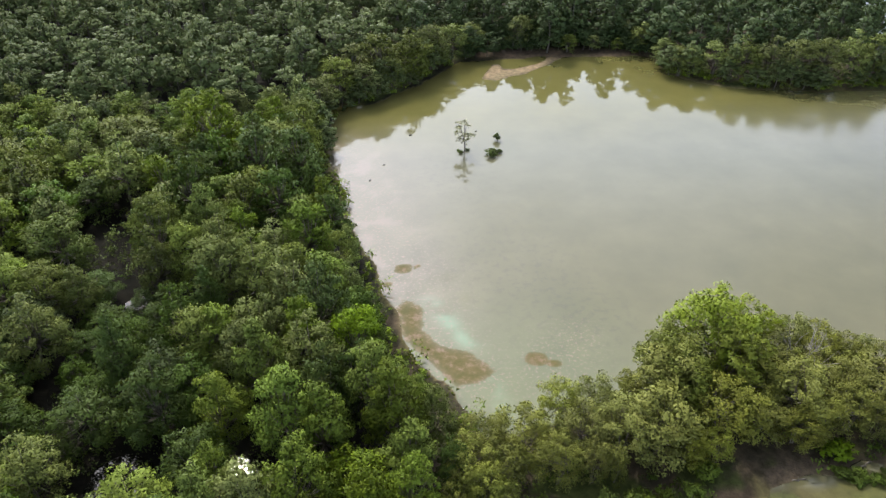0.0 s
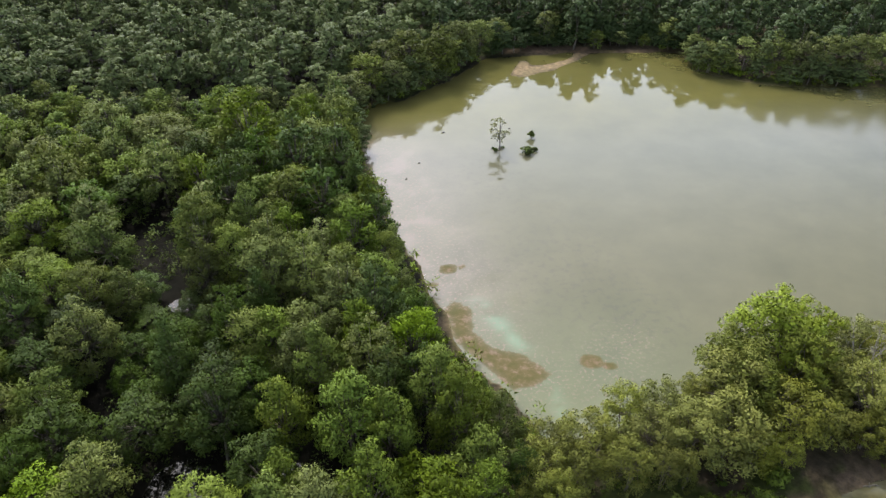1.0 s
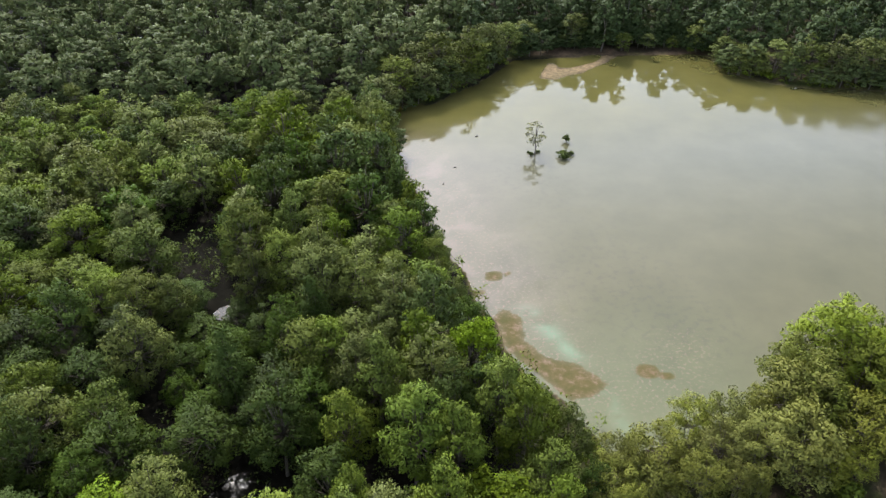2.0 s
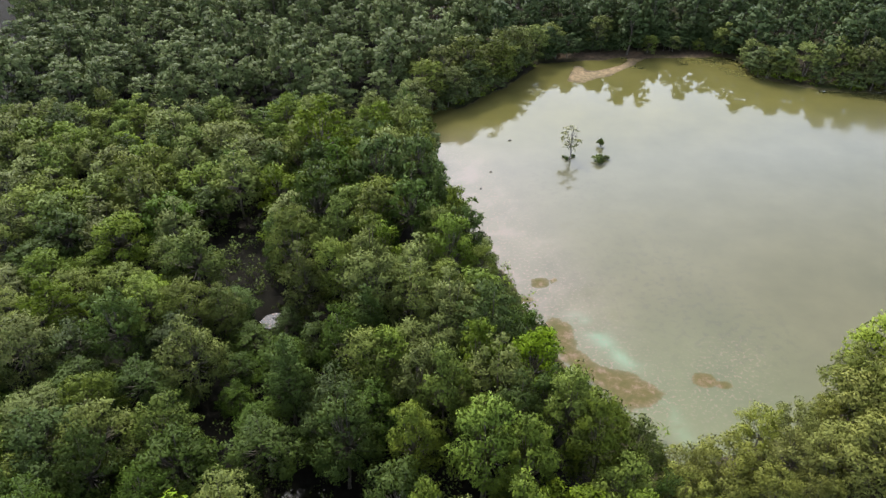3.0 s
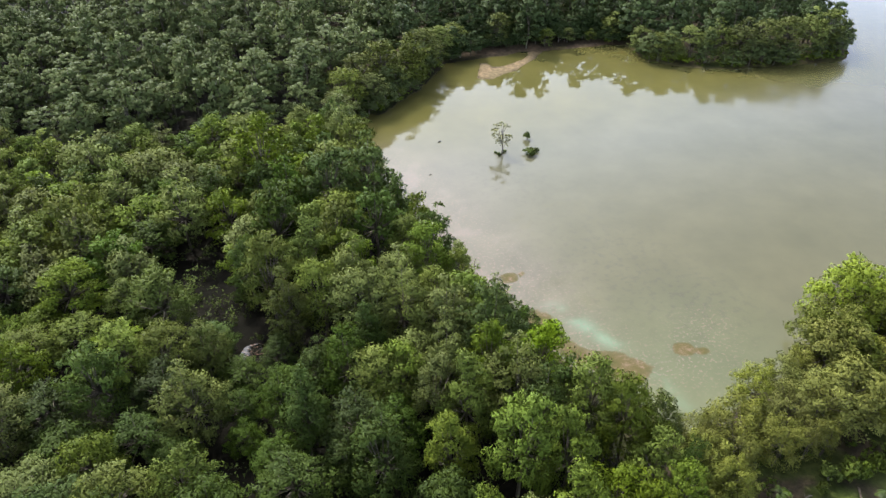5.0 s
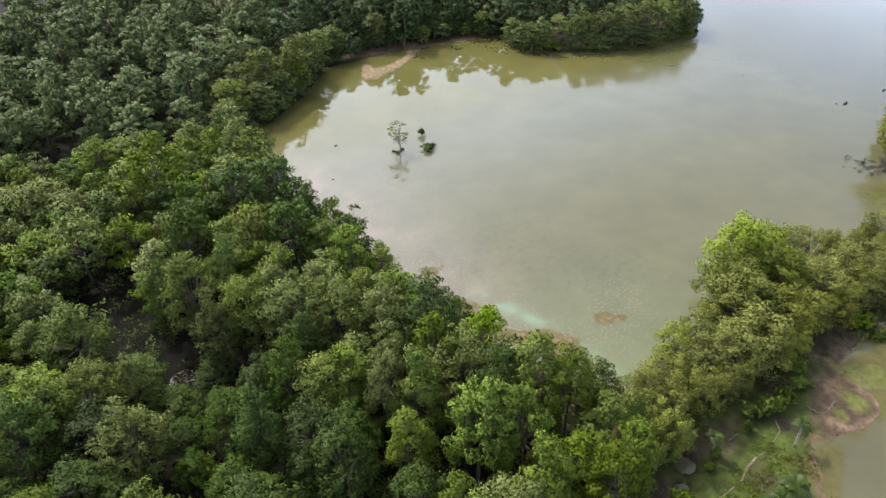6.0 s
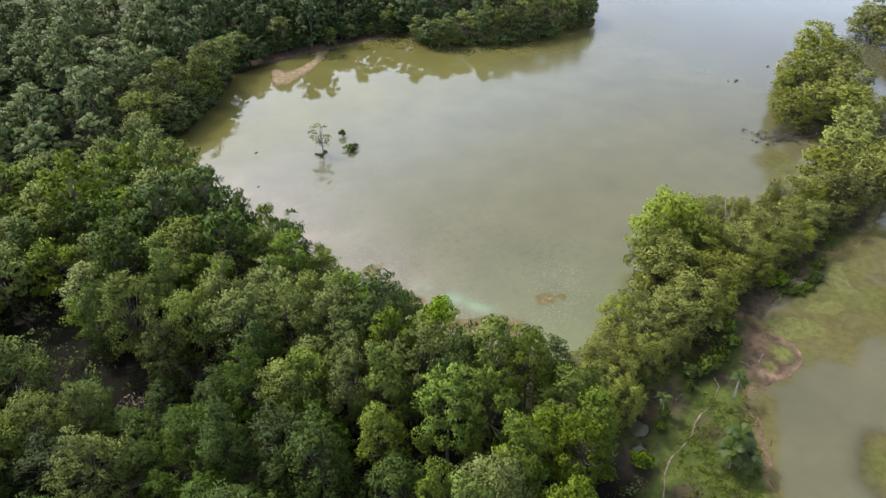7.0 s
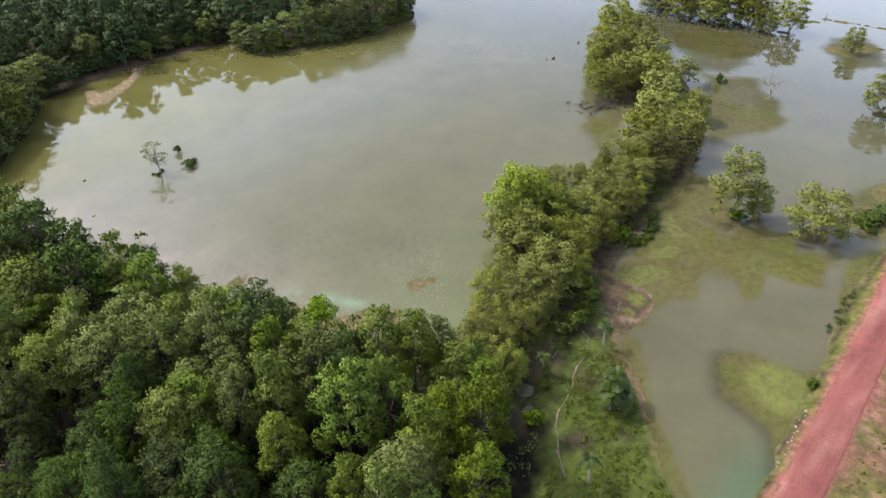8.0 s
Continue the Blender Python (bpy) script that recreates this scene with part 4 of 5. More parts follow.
def plant(kind, x, y, h, r, rng, z=None, limit=None):
    """A tree of that kind at x, y with height h and crown radius r."""
    if limit:
        r = fitted(x, y, r, limit)
        if not r:
            return None
        h = min(h, 3.4 * r + 2)
    proto = KIND[kind][rng.randrange(len(KIND[kind]))][0 if y < 72 and x < 56 else 1]
    m = Matrix.LocRotScale((x, y, (gz(x, y) if z is None else z) - 0.03), Euler((rng.uniform(-0.05, 0.05), rng.uniform(-0.05, 0.05), rng.uniform(0, 6.28))), (r / 3.6, r / 3.6, h / 10))
    if USED[id(proto)]:
        tree = another(proto, m)
    else:
        tree, USED[id(proto)] = proto, True
        tree.matrix_basis = m
    PLANTED.append((x, y, r))
    return tree


# ---------------------------------------------------------------- the flooded forest
dice = random.Random(5)
# x, y, height, crown radius of trees that stand out, by kind
STANDOUT = {
    "lime": [(-27.8, 70.5, 12.2, 2.6), (-38, 59, 7.2, 2.4), (-6, 43.2, 11.5, 3.0), (-3.6, 41, 12, 2.8), (-2.6, 37.2, 8.5, 2.6), (-45.2, 58.4, 8.6, 3.2), (-17.4, 34.2, 9.4, 2.1), (-0.8, 40.6, 8.5, 2.2)],
    # the first three wear the dark leaf to paint in the hollow's shade
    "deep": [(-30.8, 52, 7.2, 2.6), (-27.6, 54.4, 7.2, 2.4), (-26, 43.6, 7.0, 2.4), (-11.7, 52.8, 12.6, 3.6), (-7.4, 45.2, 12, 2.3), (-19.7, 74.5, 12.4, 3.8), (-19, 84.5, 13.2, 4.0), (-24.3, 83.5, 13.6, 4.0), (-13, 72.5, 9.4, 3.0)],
    "cone": [(-29.2, 47.8, 10.8, 2.7), (-16.5, 79.5, 10, 2.6)],
    "broad": [(-9.4, 38.6, 11, 2.8), (-12.8, 40, 12.2, 3.3), (-10.8, 33, 11, 3.0), (-15.8, 45.6, 11.6, 2.9), (-12.9, 49.3, 11.5, 2.7), (-15.2, 67.4, 11, 3.4), (-30.8, 75, 13.4, 3.8), (-4.9, 47.6, 9.2, 2.5),
              (-42.8, 66.5, 9.6, 3.6), (-31.9, 92.4, 13.8, 4.4), (-47.2, 55.4, 9.8, 3.3), (-46.6, 47.4, 7.7, 3.0), (-54.9, 58.8, 8.4, 3.2), (-38.6, 43.4, 8.4, 2.9), (-20.8, 49.8, 10, 2.8)],
    "olive": [(-30.2, 61.7, 12.0, 2.4), (-26.6, 63.4, 11.6, 2.6), (-31.5, 66.4, 12.8, 3.0), (-22.8, 60.2, 11.2, 3.4), (-23.4, 63.6, 12.4, 3.2), (-19.2, 59.2, 11.2, 3.3), (-38.8, 51.4, 9, 3.2), (-41.8, 83, 10.3, 3.6), (-22.6, 50.4, 9.4, 2.9), (-17.8, 47.9, 10.2, 2.5),
              (-52.2, 78.4, 9.2, 3.6), (-54.6, 99, 9.2, 4.0), (-55, 53, 8.4, 3.2), (-11.8, 66.4, 7.6, 2.7), (-53.4, 81.2, 11, 3.6), (-15, 56, 11, 3.3), (-9.4, 59, 8.6, 2.6)],
}
for kind, rows in STANDOUT.items():
    for x, y, h, r in rows:
        plant(kind, x, y, h, r, dice, None, CANOPY_WEST)

GAPS = [(-34.6, 63.2, 2.4), (-33.8, 60, 2.1), (-27.6, 38.0, 4.4), (-26, 34, 3.8), (-16.6, 38.4, 3.0), (-15.3, 35.6, 3.1), (-20.8, 40, 2.4), (-40, 71, 5.6), (-37.4, 67.5, 3.6), (-42, 77, 4.4), (-39, 74, 4.4), (-33, 56.6, 1.4), (-45.5, 112, 4), (-68, 119, 4), (-19.5, 69.5, 2.2), (-16.4, 48.6, 1.8), (-26, 49, 2.4), (-53.6, 50, 2.4), (-50, 59, 2.2), (-19, 43.4, 2.0), (-26, 65, 2.0), (-17, 57, 2.0), (-25, 49.5, 2.2), (-14.8, 52.6, 1.6), (-33.4, 41, 3.4), (-34.4, 46, 2.2), (-38, 47, 2.2), (-43.5, 57, 1.8), (-42, 62, 2.2), (-24.5, 56.5, 1.8), (-58, 64, 2.5), (-48, 71, 2.2), (-30, 140, 4), (-30, 105, 4), (-60, 108, 4), (2.6, 33.4, 2.2), (-3.4, 30.2, 2.2), (-7.4, 28.6, 2.2)]


def open_spot(x, y, gap):
    return all((x - a) ** 2 + (y - b) ** 2 > (gap * 0.55 + c * 0.62) ** 2 for a, b, c in PLANTED) and all((x - a) ** 2 + (y - b) ** 2 > c * c for a, b, c in GAPS)


def scatter(poly, tries, gap, rng):
    """Spots inside a polygon, spaced by about gap and clear of standing trees."""
    xs, ys = [p[0] for p in poly], [p[1] for p in poly]
    spots = [(rng.uniform(min(xs), max(xs)), rng.uniform(min(ys), max(ys))) for _ in range(tries)]
    inner = inside_by(np.array([p[0] for p in spots]), np.array([p[1] for p in spots]), poly) > 0
    for (x, y), ok in zip(spots, inner):
        if ok and open_spot(x, y, gap):
            yield x, y


WEST_WOOD = [(-58, 37), (-48, 33), (-30, 28), (-13, 26.5), (-4, 30), (1, 36), (3, 41), (0, 48), (-4.5, 53), (-6.5, 58), (-9, 64), (-11.5, 71), (-15, 80),
             (-17.5, 90), (-20.5, 99), (-22, 108), (-84, 108), (-68, 72)]
for x, y in scatter(WEST_WOOD, 9000, 2.7, dice):
    lakeward = 1 / (1 + math.exp((-36 - x + (y - 60) * 0.25) / 6))
    roll = dice.random()
    kind = ("broad" if roll < 0.5 else "deep" if roll < 0.62 else "lime" if roll < 0.72 else "olive") if lakeward > 0.5 else ("olive" if roll < 0.52 else "broad" if roll < 0.86 else "lime" if roll < 0.93 else "deep")
    # darker leaf kinds in the western hollow stand in for its shade
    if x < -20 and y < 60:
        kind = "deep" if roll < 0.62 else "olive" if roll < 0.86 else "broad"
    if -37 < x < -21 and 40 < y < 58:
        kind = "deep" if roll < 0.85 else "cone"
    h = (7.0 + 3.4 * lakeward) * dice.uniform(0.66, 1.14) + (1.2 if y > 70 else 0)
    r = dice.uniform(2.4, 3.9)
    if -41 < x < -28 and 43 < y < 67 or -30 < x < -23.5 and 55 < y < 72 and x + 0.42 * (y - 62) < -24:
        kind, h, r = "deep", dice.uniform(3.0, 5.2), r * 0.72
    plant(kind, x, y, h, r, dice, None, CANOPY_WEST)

# the dike between the two waters
DIKE_TREES = [(28.6, 47, 6.4, 2.6), (21.4, 47.5, 7.6, 2.8), (10.2, 43.6, 6.6, 2.6), (15.6, 41, 6.6, 2.7), (3.2, 39.5, 6.6, 2.4), (13.2, 44.6, 6.2, 2.8), (18.4, 41.4, 7.4, 2.9),
              (6.6, 40.6, 6.6, 2.6), (9.4, 38.4, 6.2, 2.4), (36.6, 52.6, 5.4, 3.0), (32, 46, 6.4, 2.8), (44, 55.5, 4.6, 2.6), (39.8, 46.5, 6.0, 3.0), (24.4, 43.2, 6.8, 2.8), (31.5, 52, 6.2, 2.8), (20.2, 46, 7.6, 3.0),
              (48, 50.5, 5.8, 3.0), (54, 47, 7.0, 3.4), (57.5, 51.6, 7.4, 3.4)]
DIKE_TREES_EAST = [(81, 75, 6.4, 3.0), (60, 46.2, 7.2, 3.2), (64.5, 53.5, 7.6, 3.6), (73, 67.6, 6.4, 3.0), (72, 57, 7.2, 3.4), (74, 51.5, 5.2, 2.6), (79, 68, 6.4, 3.2), (81, 62, 7.0, 3.4), (85.5, 75, 7.2, 3.6), (89.6, 68.5, 7.2, 3.6),
                   (93, 73.5, 7.0, 3.4), (97, 80, 8.2, 4.0), (103, 84, 9.0, 4.0), (88.5, 60, 5.0, 2.6), (77, 72.5, 5.0, 2.6), (90, 80, 6.2, 3.0), (84, 66.5, 6.4, 3.0), (66.5, 49, 6.4, 2.8), (101, 77, 6.6, 3.2)]
for x, y, h, r in ((25.4, 51.9, 10.2, 4.6), (21.4, 49.2, 8.4, 3.4), (26.6, 48.4, 8.6, 3.6), (21.8, 45.4, 7.4, 3.2), (29.6, 53.2, 7.4, 3.2)):
    plant("crest", x, y, h, r, dice)
for x, y, h, r in DIKE_TREES:
    plant("strip" if h < 7 else "islet", x, y, h, r * 1.25, dice, None, CANOPY_DIKE)
for x, y, h, r in DIKE_TREES_EAST:
    plant("islet", x, y, h, r * 1.3, dice, None, CANOPY_DIKE)
DIKE_WOOD = [(-2, 33), (4, 35.5), (10, 37), (18, 38.5), (25, 40.5), (34, 42), (46, 44.5), (53, 45), (54, 50), (48, 53), (42, 54), (30, 53.5), (20, 48), (12, 45.5), (5, 43)]
for x, y in scatter(DIKE_WOOD, 1500, 1.0, dice):
    plant("strip", x, y, dice.uniform(4.0, 6.2), dice.uniform(2.0, 2.9), dice, None, CANOPY_DIKE)
ISLET_TREES = [(51.2, 23.4, 6.8, 3.7), (48.6, 33.3, 10.0, 3.0), (50.6, 30.4, 5.6, 1.8), (127.3, 42.5, 5.8, 2.1), (98.4, 28.4, 7.4, 3.2), (131, 66, 7.8, 3.6), (131, 71, 8.4, 4.0), (130.5, 76.5, 8.4, 4.0), (129, 82, 8.0, 4.0), (128.5, 87.5, 8.0, 3.8), (132.5, 57.4, 8.2, 3.6), (127, 73, 7, 3.2), (136, 66, 9, 4.2), (136.5, 74, 9.5, 4.6), (135.5, 82, 9.2, 4.4), (133.5, 90, 8.6, 4.2), (130, 62, 5.5, 2.6), (126.5, 79.5, 6.5, 3.0)]
for x, y, h, r in ISLET_TREES:
    plant("islet", x, y, h * 0.96, r * 1.25, dice)

# the far side of the lake
FAR_EDGE = [(-14.4, 121.5, 7.0, 3.2), (-11.7, 127.5, 10.6, 4.2), (-6, 130.5, 9.6, 4.0), (-2, 137, 9.4, 3.6), (-18.5, 121, 8.5, 3.4), (-16, 125, 9.5, 3.8), (45.8, 134, 6.2, 3.0), (47.6, 132.6, 5.6, 2.6), (52, 133, 7.2, 3.2),
            (56.5, 131, 8.0, 3.4), (61, 130, 8.4, 3.6), (66, 129, 8.8, 3.6), (71, 129, 9.2, 3.6), (76, 129.6, 9.6, 3.6), (81, 130, 9.8, 3.4), (-20.5, 112.5, 8, 3.2), (-20, 117, 7, 2.8), (-9.5, 125.8, 7, 3.0), (-5.5, 131.5, 8.4, 3.2), (-1.6, 137.6, 8, 3.0), (1.8, 142.2, 8, 3.0), (6, 145.6, 7, 2.8), (41.5, 147.5, 6, 2.6), (44.2, 139, 6, 2.6), (16, 148.6, 7.5, 2.8), (26.2, 147, 4.0, 2.0), (31.5, 148, 3.6, 1.8), (36.5, 147.6, 2.8, 1.4)]
for x, y, h, r in FAR_EDGE:
    plant("olive", x, y, h, r, dice)

# patterns that no stand made use of
for model in [t for kinds in KIND.values() for pair in kinds for t in pair if not USED[id(t)]]:
    for piece in list(model.children) + [model]:
        bpy.data.objects.remove(piece)


def far_woods(name, label, spots, leafmat, seed):
    """Woods behind, too many to count: light trees joined into one mesh. Spots: x, y, height, radius."""
    rng = np.random.default_rng(seed)
    kinds = []
    for s in range(4):
        mains, lobes = crown_lobes(rng, "dome")
        kinds.append((leaves_on(rng, lobes, 1900, 0.54, -0.1, slim=0.7, jitter=0.25, knots=5, stray=0.06), trunk_of(rng, mains[:3])))
    tris, faces, tv, tf = [], [], [], []
    for x, y, h, r in spots:
        a = dice.uniform(0, 6.28)
        c, s = math.cos(a), math.sin(a)
        (q, face), (v, f) = kinds[dice.randrange(4)]
        z = gz(x, y) - 0.05
        M = np.array([[c * r / 3.6, -s * r / 3.6, 0], [s * r / 3.6, c * r / 3.6, 0], [0, 0, h / 10]])
        tris.append(q @ M.T + np.array([x, y, z]))
        faces.append(face @ np.array([[c, -s, 0], [s, c, 0], [0, 0, 1]]).T)
        n = len(tv)
        tv += [tuple(M @ np.array(p) + np.array([x, y, z])) for p in v]
        tf += [tuple(i + n for i in g) for g in f]
    woods = tagged(new(name), label, "woods", "", "stuff")
    part("foliage", leaf_mesh("foliage", (np.concatenate(tris), np.concatenate(faces)), leafmat), woods)
    part("trunks", mesh_of("trunks", tv, tf, BARK), woods)


FAR_POLY = [(-22, 108), (-21.5, 118), (-15, 123), (-9, 128), (-1, 140), (5, 145), (44, 147), (46, 136), (60, 130), (84, 129), (92, 148), (106, 192), (-125, 198), (-84, 108)]
near_stand, dark_stand = [], []
for x, y in scatter(FAR_POLY, 8000, 4.6, dice):
    r, h = dice.uniform(2.9, 4.6), (dice.uniform(10.0, 12.6) if x > 44 and y > 135 else dice.uniform(8.0, 10.6) if x > 44 else dice.uniform(10.4, 13.2) if x > -6 else dice.uniform(6.5, 13.5))
    if y > 160 and x < 30 and dice.random() < 0.35:
        continue
    PLANTED.append((x, y, r))
    (dark_stand if x > -10 + (y - 140) * 0.3 else near_stand).append((x, y, h, r))
# undergrowth that closes the foot of the far woods
for k in range(60):
    dark_stand.append((2 + k * 0.72, 150 + dice.uniform(-0.6, 3.5), dice.uniform(2.8, 6.5), dice.uniform(1.8, 2.8)))
# bushes that crowd down to the far shore
for (ax, ay), (bx, by) in zip(WEST_SHORE[8:25], WEST_SHORE[9:26]):
    span = math.hypot(bx - ax, by - ay)
    for k in range(int(span / 1.7)):
        t, o = (k + dice.random()) / (span / 1.7), dice.uniform(0.9, 2.4)
        x, y = ax + (bx - ax) * t - (by - ay) / span * o, ay + (by - ay) * t + (bx - ax) / span * o
        low = 10 < x < 40 and y > 138
        if dice.random() < (0.45 if x > 44 else 0.05 if x > 0 else 0.3):
            continue
        (dark_stand if 0 < x < 44 else near_stand).append((x, y + (1.8 if low else 0), dice.uniform(2.4, 4.5) if low else dice.uniform(2.6, 7.5), dice.uniform(1.4, 2.0) if low else dice.uniform(1.8, 2.8)))
far_woods("far_woods", "dense green mangrove woods stretching away beyond the lake", near_stand, LEAF["far"], 77)
far_woods("dark_woods", "tall dark green woods along the far shore", dark_stand, LEAF["far_deep"], 78)


# ---------------------------------------------------------------- the red road
def ribbon(name, line, widths, lift, thick, mat, ragged=0.0, smooth=True, edge=0.01):
    """A strip of ground along a line, following the land, with a thickness."""
    pts = [Vector(p) for p in line]
    fine = []
    for a, b in zip(pts, pts[1:]):
        n = max(2, int((b - a).length / 0.8))
        fine += [a.lerp(b, i / n) for i in range(n)]
    fine.append(pts[-1])
    total, rows, rng = len(fine), 7, random.Random(3)
    verts, faces = [], []
    for i, p in enumerate(fine):
        way = (fine[min(i + 3, total - 1)] - fine[max(i - 3, 0)]).normalized()
        side = Vector((-way.y, way.x))
        w = widths[0] + (widths[1] - widths[0]) * i / total
        off = [rng.uniform(-ragged, ragged) for _ in range(2)]
        for k in range(rows):
            u = (k / (rows - 1) - 0.5) * w + (off[0] if k == 0 else off[1] if k == rows - 1 else 0)
            q = p + side * u
            crown = lift * (1 - (2 * k / (rows - 1) - 1) ** 4) + edge
            verts.append((q.x, q.y, gz(q.x, q.y) + crown))
    top = len(verts)
    verts += [(x, y, z - thick) for x, y, z in verts]
    for i in range(total - 1):
        for k in range(rows - 1):
            a = i * rows + k
            faces.append((a, a + 1, a + 1 + rows, a + rows))
        a, b = top + i * rows, i * rows
        faces += [(b, b + rows, a + rows, a), (b + rows - 1, a + rows - 1, a + 2 * rows - 1, b + 2 * rows - 1)]
    return new(name, mesh_of(name, verts, faces, mat, smooth))


tagged(ribbon("road", ROAD_LINE, (4.0, 4.2), 0.07, 0.3, RED_EARTH, 0.08, edge=-0.025), "red laterite dirt road along the pond", "road", "", "structure")
TRAIL_LINE = [(-1.5, 25.4), (0.2, 27.4), (1.4, 28.2), (2.6, 29.3), (4.3, 30.1), (6.1, 30.45), (7.9, 30.95), (9.2, 31.7), (10.6, 32.2), (11.8, 32.4), (13, 32.8), (14.9, 33.7), (15.5, 34.8)]
tagged(ribbon("footpath", TRAIL_LINE, (0.16, 0.13), 0.02, 0.1, TRAIL, 0.09), "narrow pale trodden footpath through the grass", "path", "", "structure")


# ---------------------------------------------------------------- shrubs, palms and things in the water
def shrub_kind(name, seed, label, leafmat, count, size, category="shrub", group="", lumps=7, flat=0.7):
    """A low leafy bush, 2 m high and 2 m across, on a few stems."""
    rng = np.random.default_rng(seed)
    lobes, pieces = [], []
    for i in range(lumps):
        a, q = i * 2.4 + rng.uniform(-0.3, 0.3), math.sqrt((i + 0.2) / lumps)
        c = (0.7 * q * math.cos(a), 0.7 * q * math.sin(a), 1.45 - 0.9 * q + rng.uniform(-0.15, 0.15))
        r = rng.uniform(0.32, 0.5)
        lobes.append((c, (r, r, r * flat)))
        pieces.append(tube([(0, 0, -0.3), (c[0] * 0.4, c[1] * 0.4, c[2] * 0.5), c], [0.05, 0.035, 0.015], 4))
    bush = tagged(new(name), label, category, group)
    v, f = joined(pieces)
    part("stem", mesh_of("stem", v, f, BARK), bush)
    part("foliage", leaf_mesh("foliage", leaves_on(rng, lobes, count, size, -0.6), leafmat), bush)
    return bush


def put(ob, x, y, sx, sz, turn=0.0, z=None):
    ob.matrix_basis = Matrix.LocRotScale((x, y, (gz(x, y) if z is None else z) - 0.02), Euler((0, 0, turn)), (sx, sx, sz))
    return ob


# the drowned sapling and the bushes that stand in the lake
rng = np.random.default_rng(30)
sapling = tagged(new("drowned_tree"), "thin half-bare tree standing in shallow lake water", "tree")
tips = [(0.9 * math.cos(a) * q, 0.9 * math.sin(a) * q, 1.7 + 2.8 * w) for a, q, w in zip(rng.uniform(0, 6.28, 13), rng.uniform(0.3, 1.3, 13), rng.uniform(0, 1, 13))]
pieces = [tube([(0, 0, -0.8), (0.1, 0, 1.0), (0.02, 0.1, 2.2), (0.1, 0.05, 4.4)], [0.09, 0.075, 0.055, 0.02])]
pieces += [tube([(0.05, 0.05, 1.2 + 0.12 * i), (t[0] * 0.55, t[1] * 0.55, t[2] - 0.7), t], [0.035, 0.025, 0.01], 4) for i, t in enumerate(tips)]
v, f = joined(pieces)
part("trunk", mesh_of("trunk", v, f, PALE_BARK), sapling)
part("crown", leaf_mesh("crown", leaves_on(rng, [(t, (0.42, 0.42, 0.34)) for t in tips], 620, 0.2, -0.9, 0.5), LEAF["sere"]), sapling, "sparse yellowish foliage")
put(sapling, 3.4, 101.0, 1.45, 1.08)

wet_bush = shrub_kind("lake_bush", 31, "dense dark green bush standing in the lake", LEAF["reed"], 620, 0.26, group="bushes standing in the lake")
put(wet_bush, 7.7, 99.6, 1.15, 0.85, 0.4, -0.15)
for x, y, sx, sz, a in ((8.9, 100.6, 0.62, 0.5, 2.0), (8.9, 105.0, 0.62, 0.95, 1.0), (2.9, 100.6, 0.42, 0.4, 3.0), (3.9, 101.4, 0.4, 0.34, 5.0), (2.5, 101.3, 0.3, 0.3, 4.1)):
    another(wet_bush, Matrix.LocRotScale((x, y, -0.12), Euler((0, 0, a)), (sx, sx, sz)))

green_bush = shrub_kind("bank_shrub", 32, "fresh green leafy shrub on the muddy bank", LEAF["green"], 700, 0.3, group="shrubs on the banks")
put(green_bush, 1.3, 30.9, 1.1, 1.1, 0.2)
SHRUBS = [(13.4, 36.0, 1.0, 1.1), (15.2, 35.7, 1.1, 1.3), (16.5, 35.8, 0.8, 1.1), (18.1, 36.2, 0.9, 1.0), (20.5, 37.0, 0.9, 0.9), (7.4, 33.9, 0.55, 0.8), (34.4, 41.6, 1.5, 0.9),
          (48.6, 32.4, 1.3, 0.9), (5.9, 32.9, 0.5, 0.6), (22.2, 39.2, 1.3, 1.0), (12.0, 35.0, 0.6, 0.7)]
dark_bush = shrub_kind("dark_shrub", 35, "low dark green shrub at the water's edge", LEAF["reed"], 620, 0.3, group="dark shrubs by the shallows")
put(dark_bush, 59.6, 18.9, 1.9, 0.9)
for i, (x, y, sx, sz) in enumerate(((62.6, 18.2, 1.7, 0.8), (57.6, 18.6, 1.2, 0.7), (93.6, 55.6, 0.85, 1.3), (65.2, 17.9, 1.3, 0.7), (95, 54.8, 0.45, 0.5), (23.8, 13.9, 0.75, 0.75), (34, 39.4, 0.9, 0.5), (35.4, 39.1, 1.0, 0.55), (36.8, 38.9, 0.9, 0.5), (38.2, 39.4, 0.8, 0.5), (39.6, 39.6, 0.9, 0.6), (41.4, 40.8, 0.9, 0.6))):
    another(dark_bush, Matrix.LocRotScale((x, y, gz(x, y) - 0.03), Euler((0, 0, i * 2.1)), (sx, sx, sz)))
for i, (x, y, sx, sz) in enumerate(SHRUBS):
    another(green_bush, Matrix.LocRotScale((x, y, gz(x, y) - 0.03), Euler((0, 0, i * 1.7)), (sx, sx, sz)))
weed = shrub_kind("weed_clump", 33, "low dark weed clump at the pond's edge", LEAF["reed"], 260, 0.22, "weeds", "weeds along the pond", 5, 0.6)
put(weed, 35.4, 14.9, 0.6, 0.4)
for i in range(15):
    x = 33.4 + i * 0.62 + 0.3 * math.sin(i * 2.3)
    y = 15.4 + 0.35 * math.sin(i * 1.3) + (x - 34) * 0.05
    another(weed, Matrix.LocRotScale((x, y, gz(x, y) - 0.03), Euler((0, 0, i)), (0.35 + 0.2 * math.sin(i * 3.1) ** 2, 0.35 + 0.2 * math.sin(i * 3.1) ** 2, 0.35)))


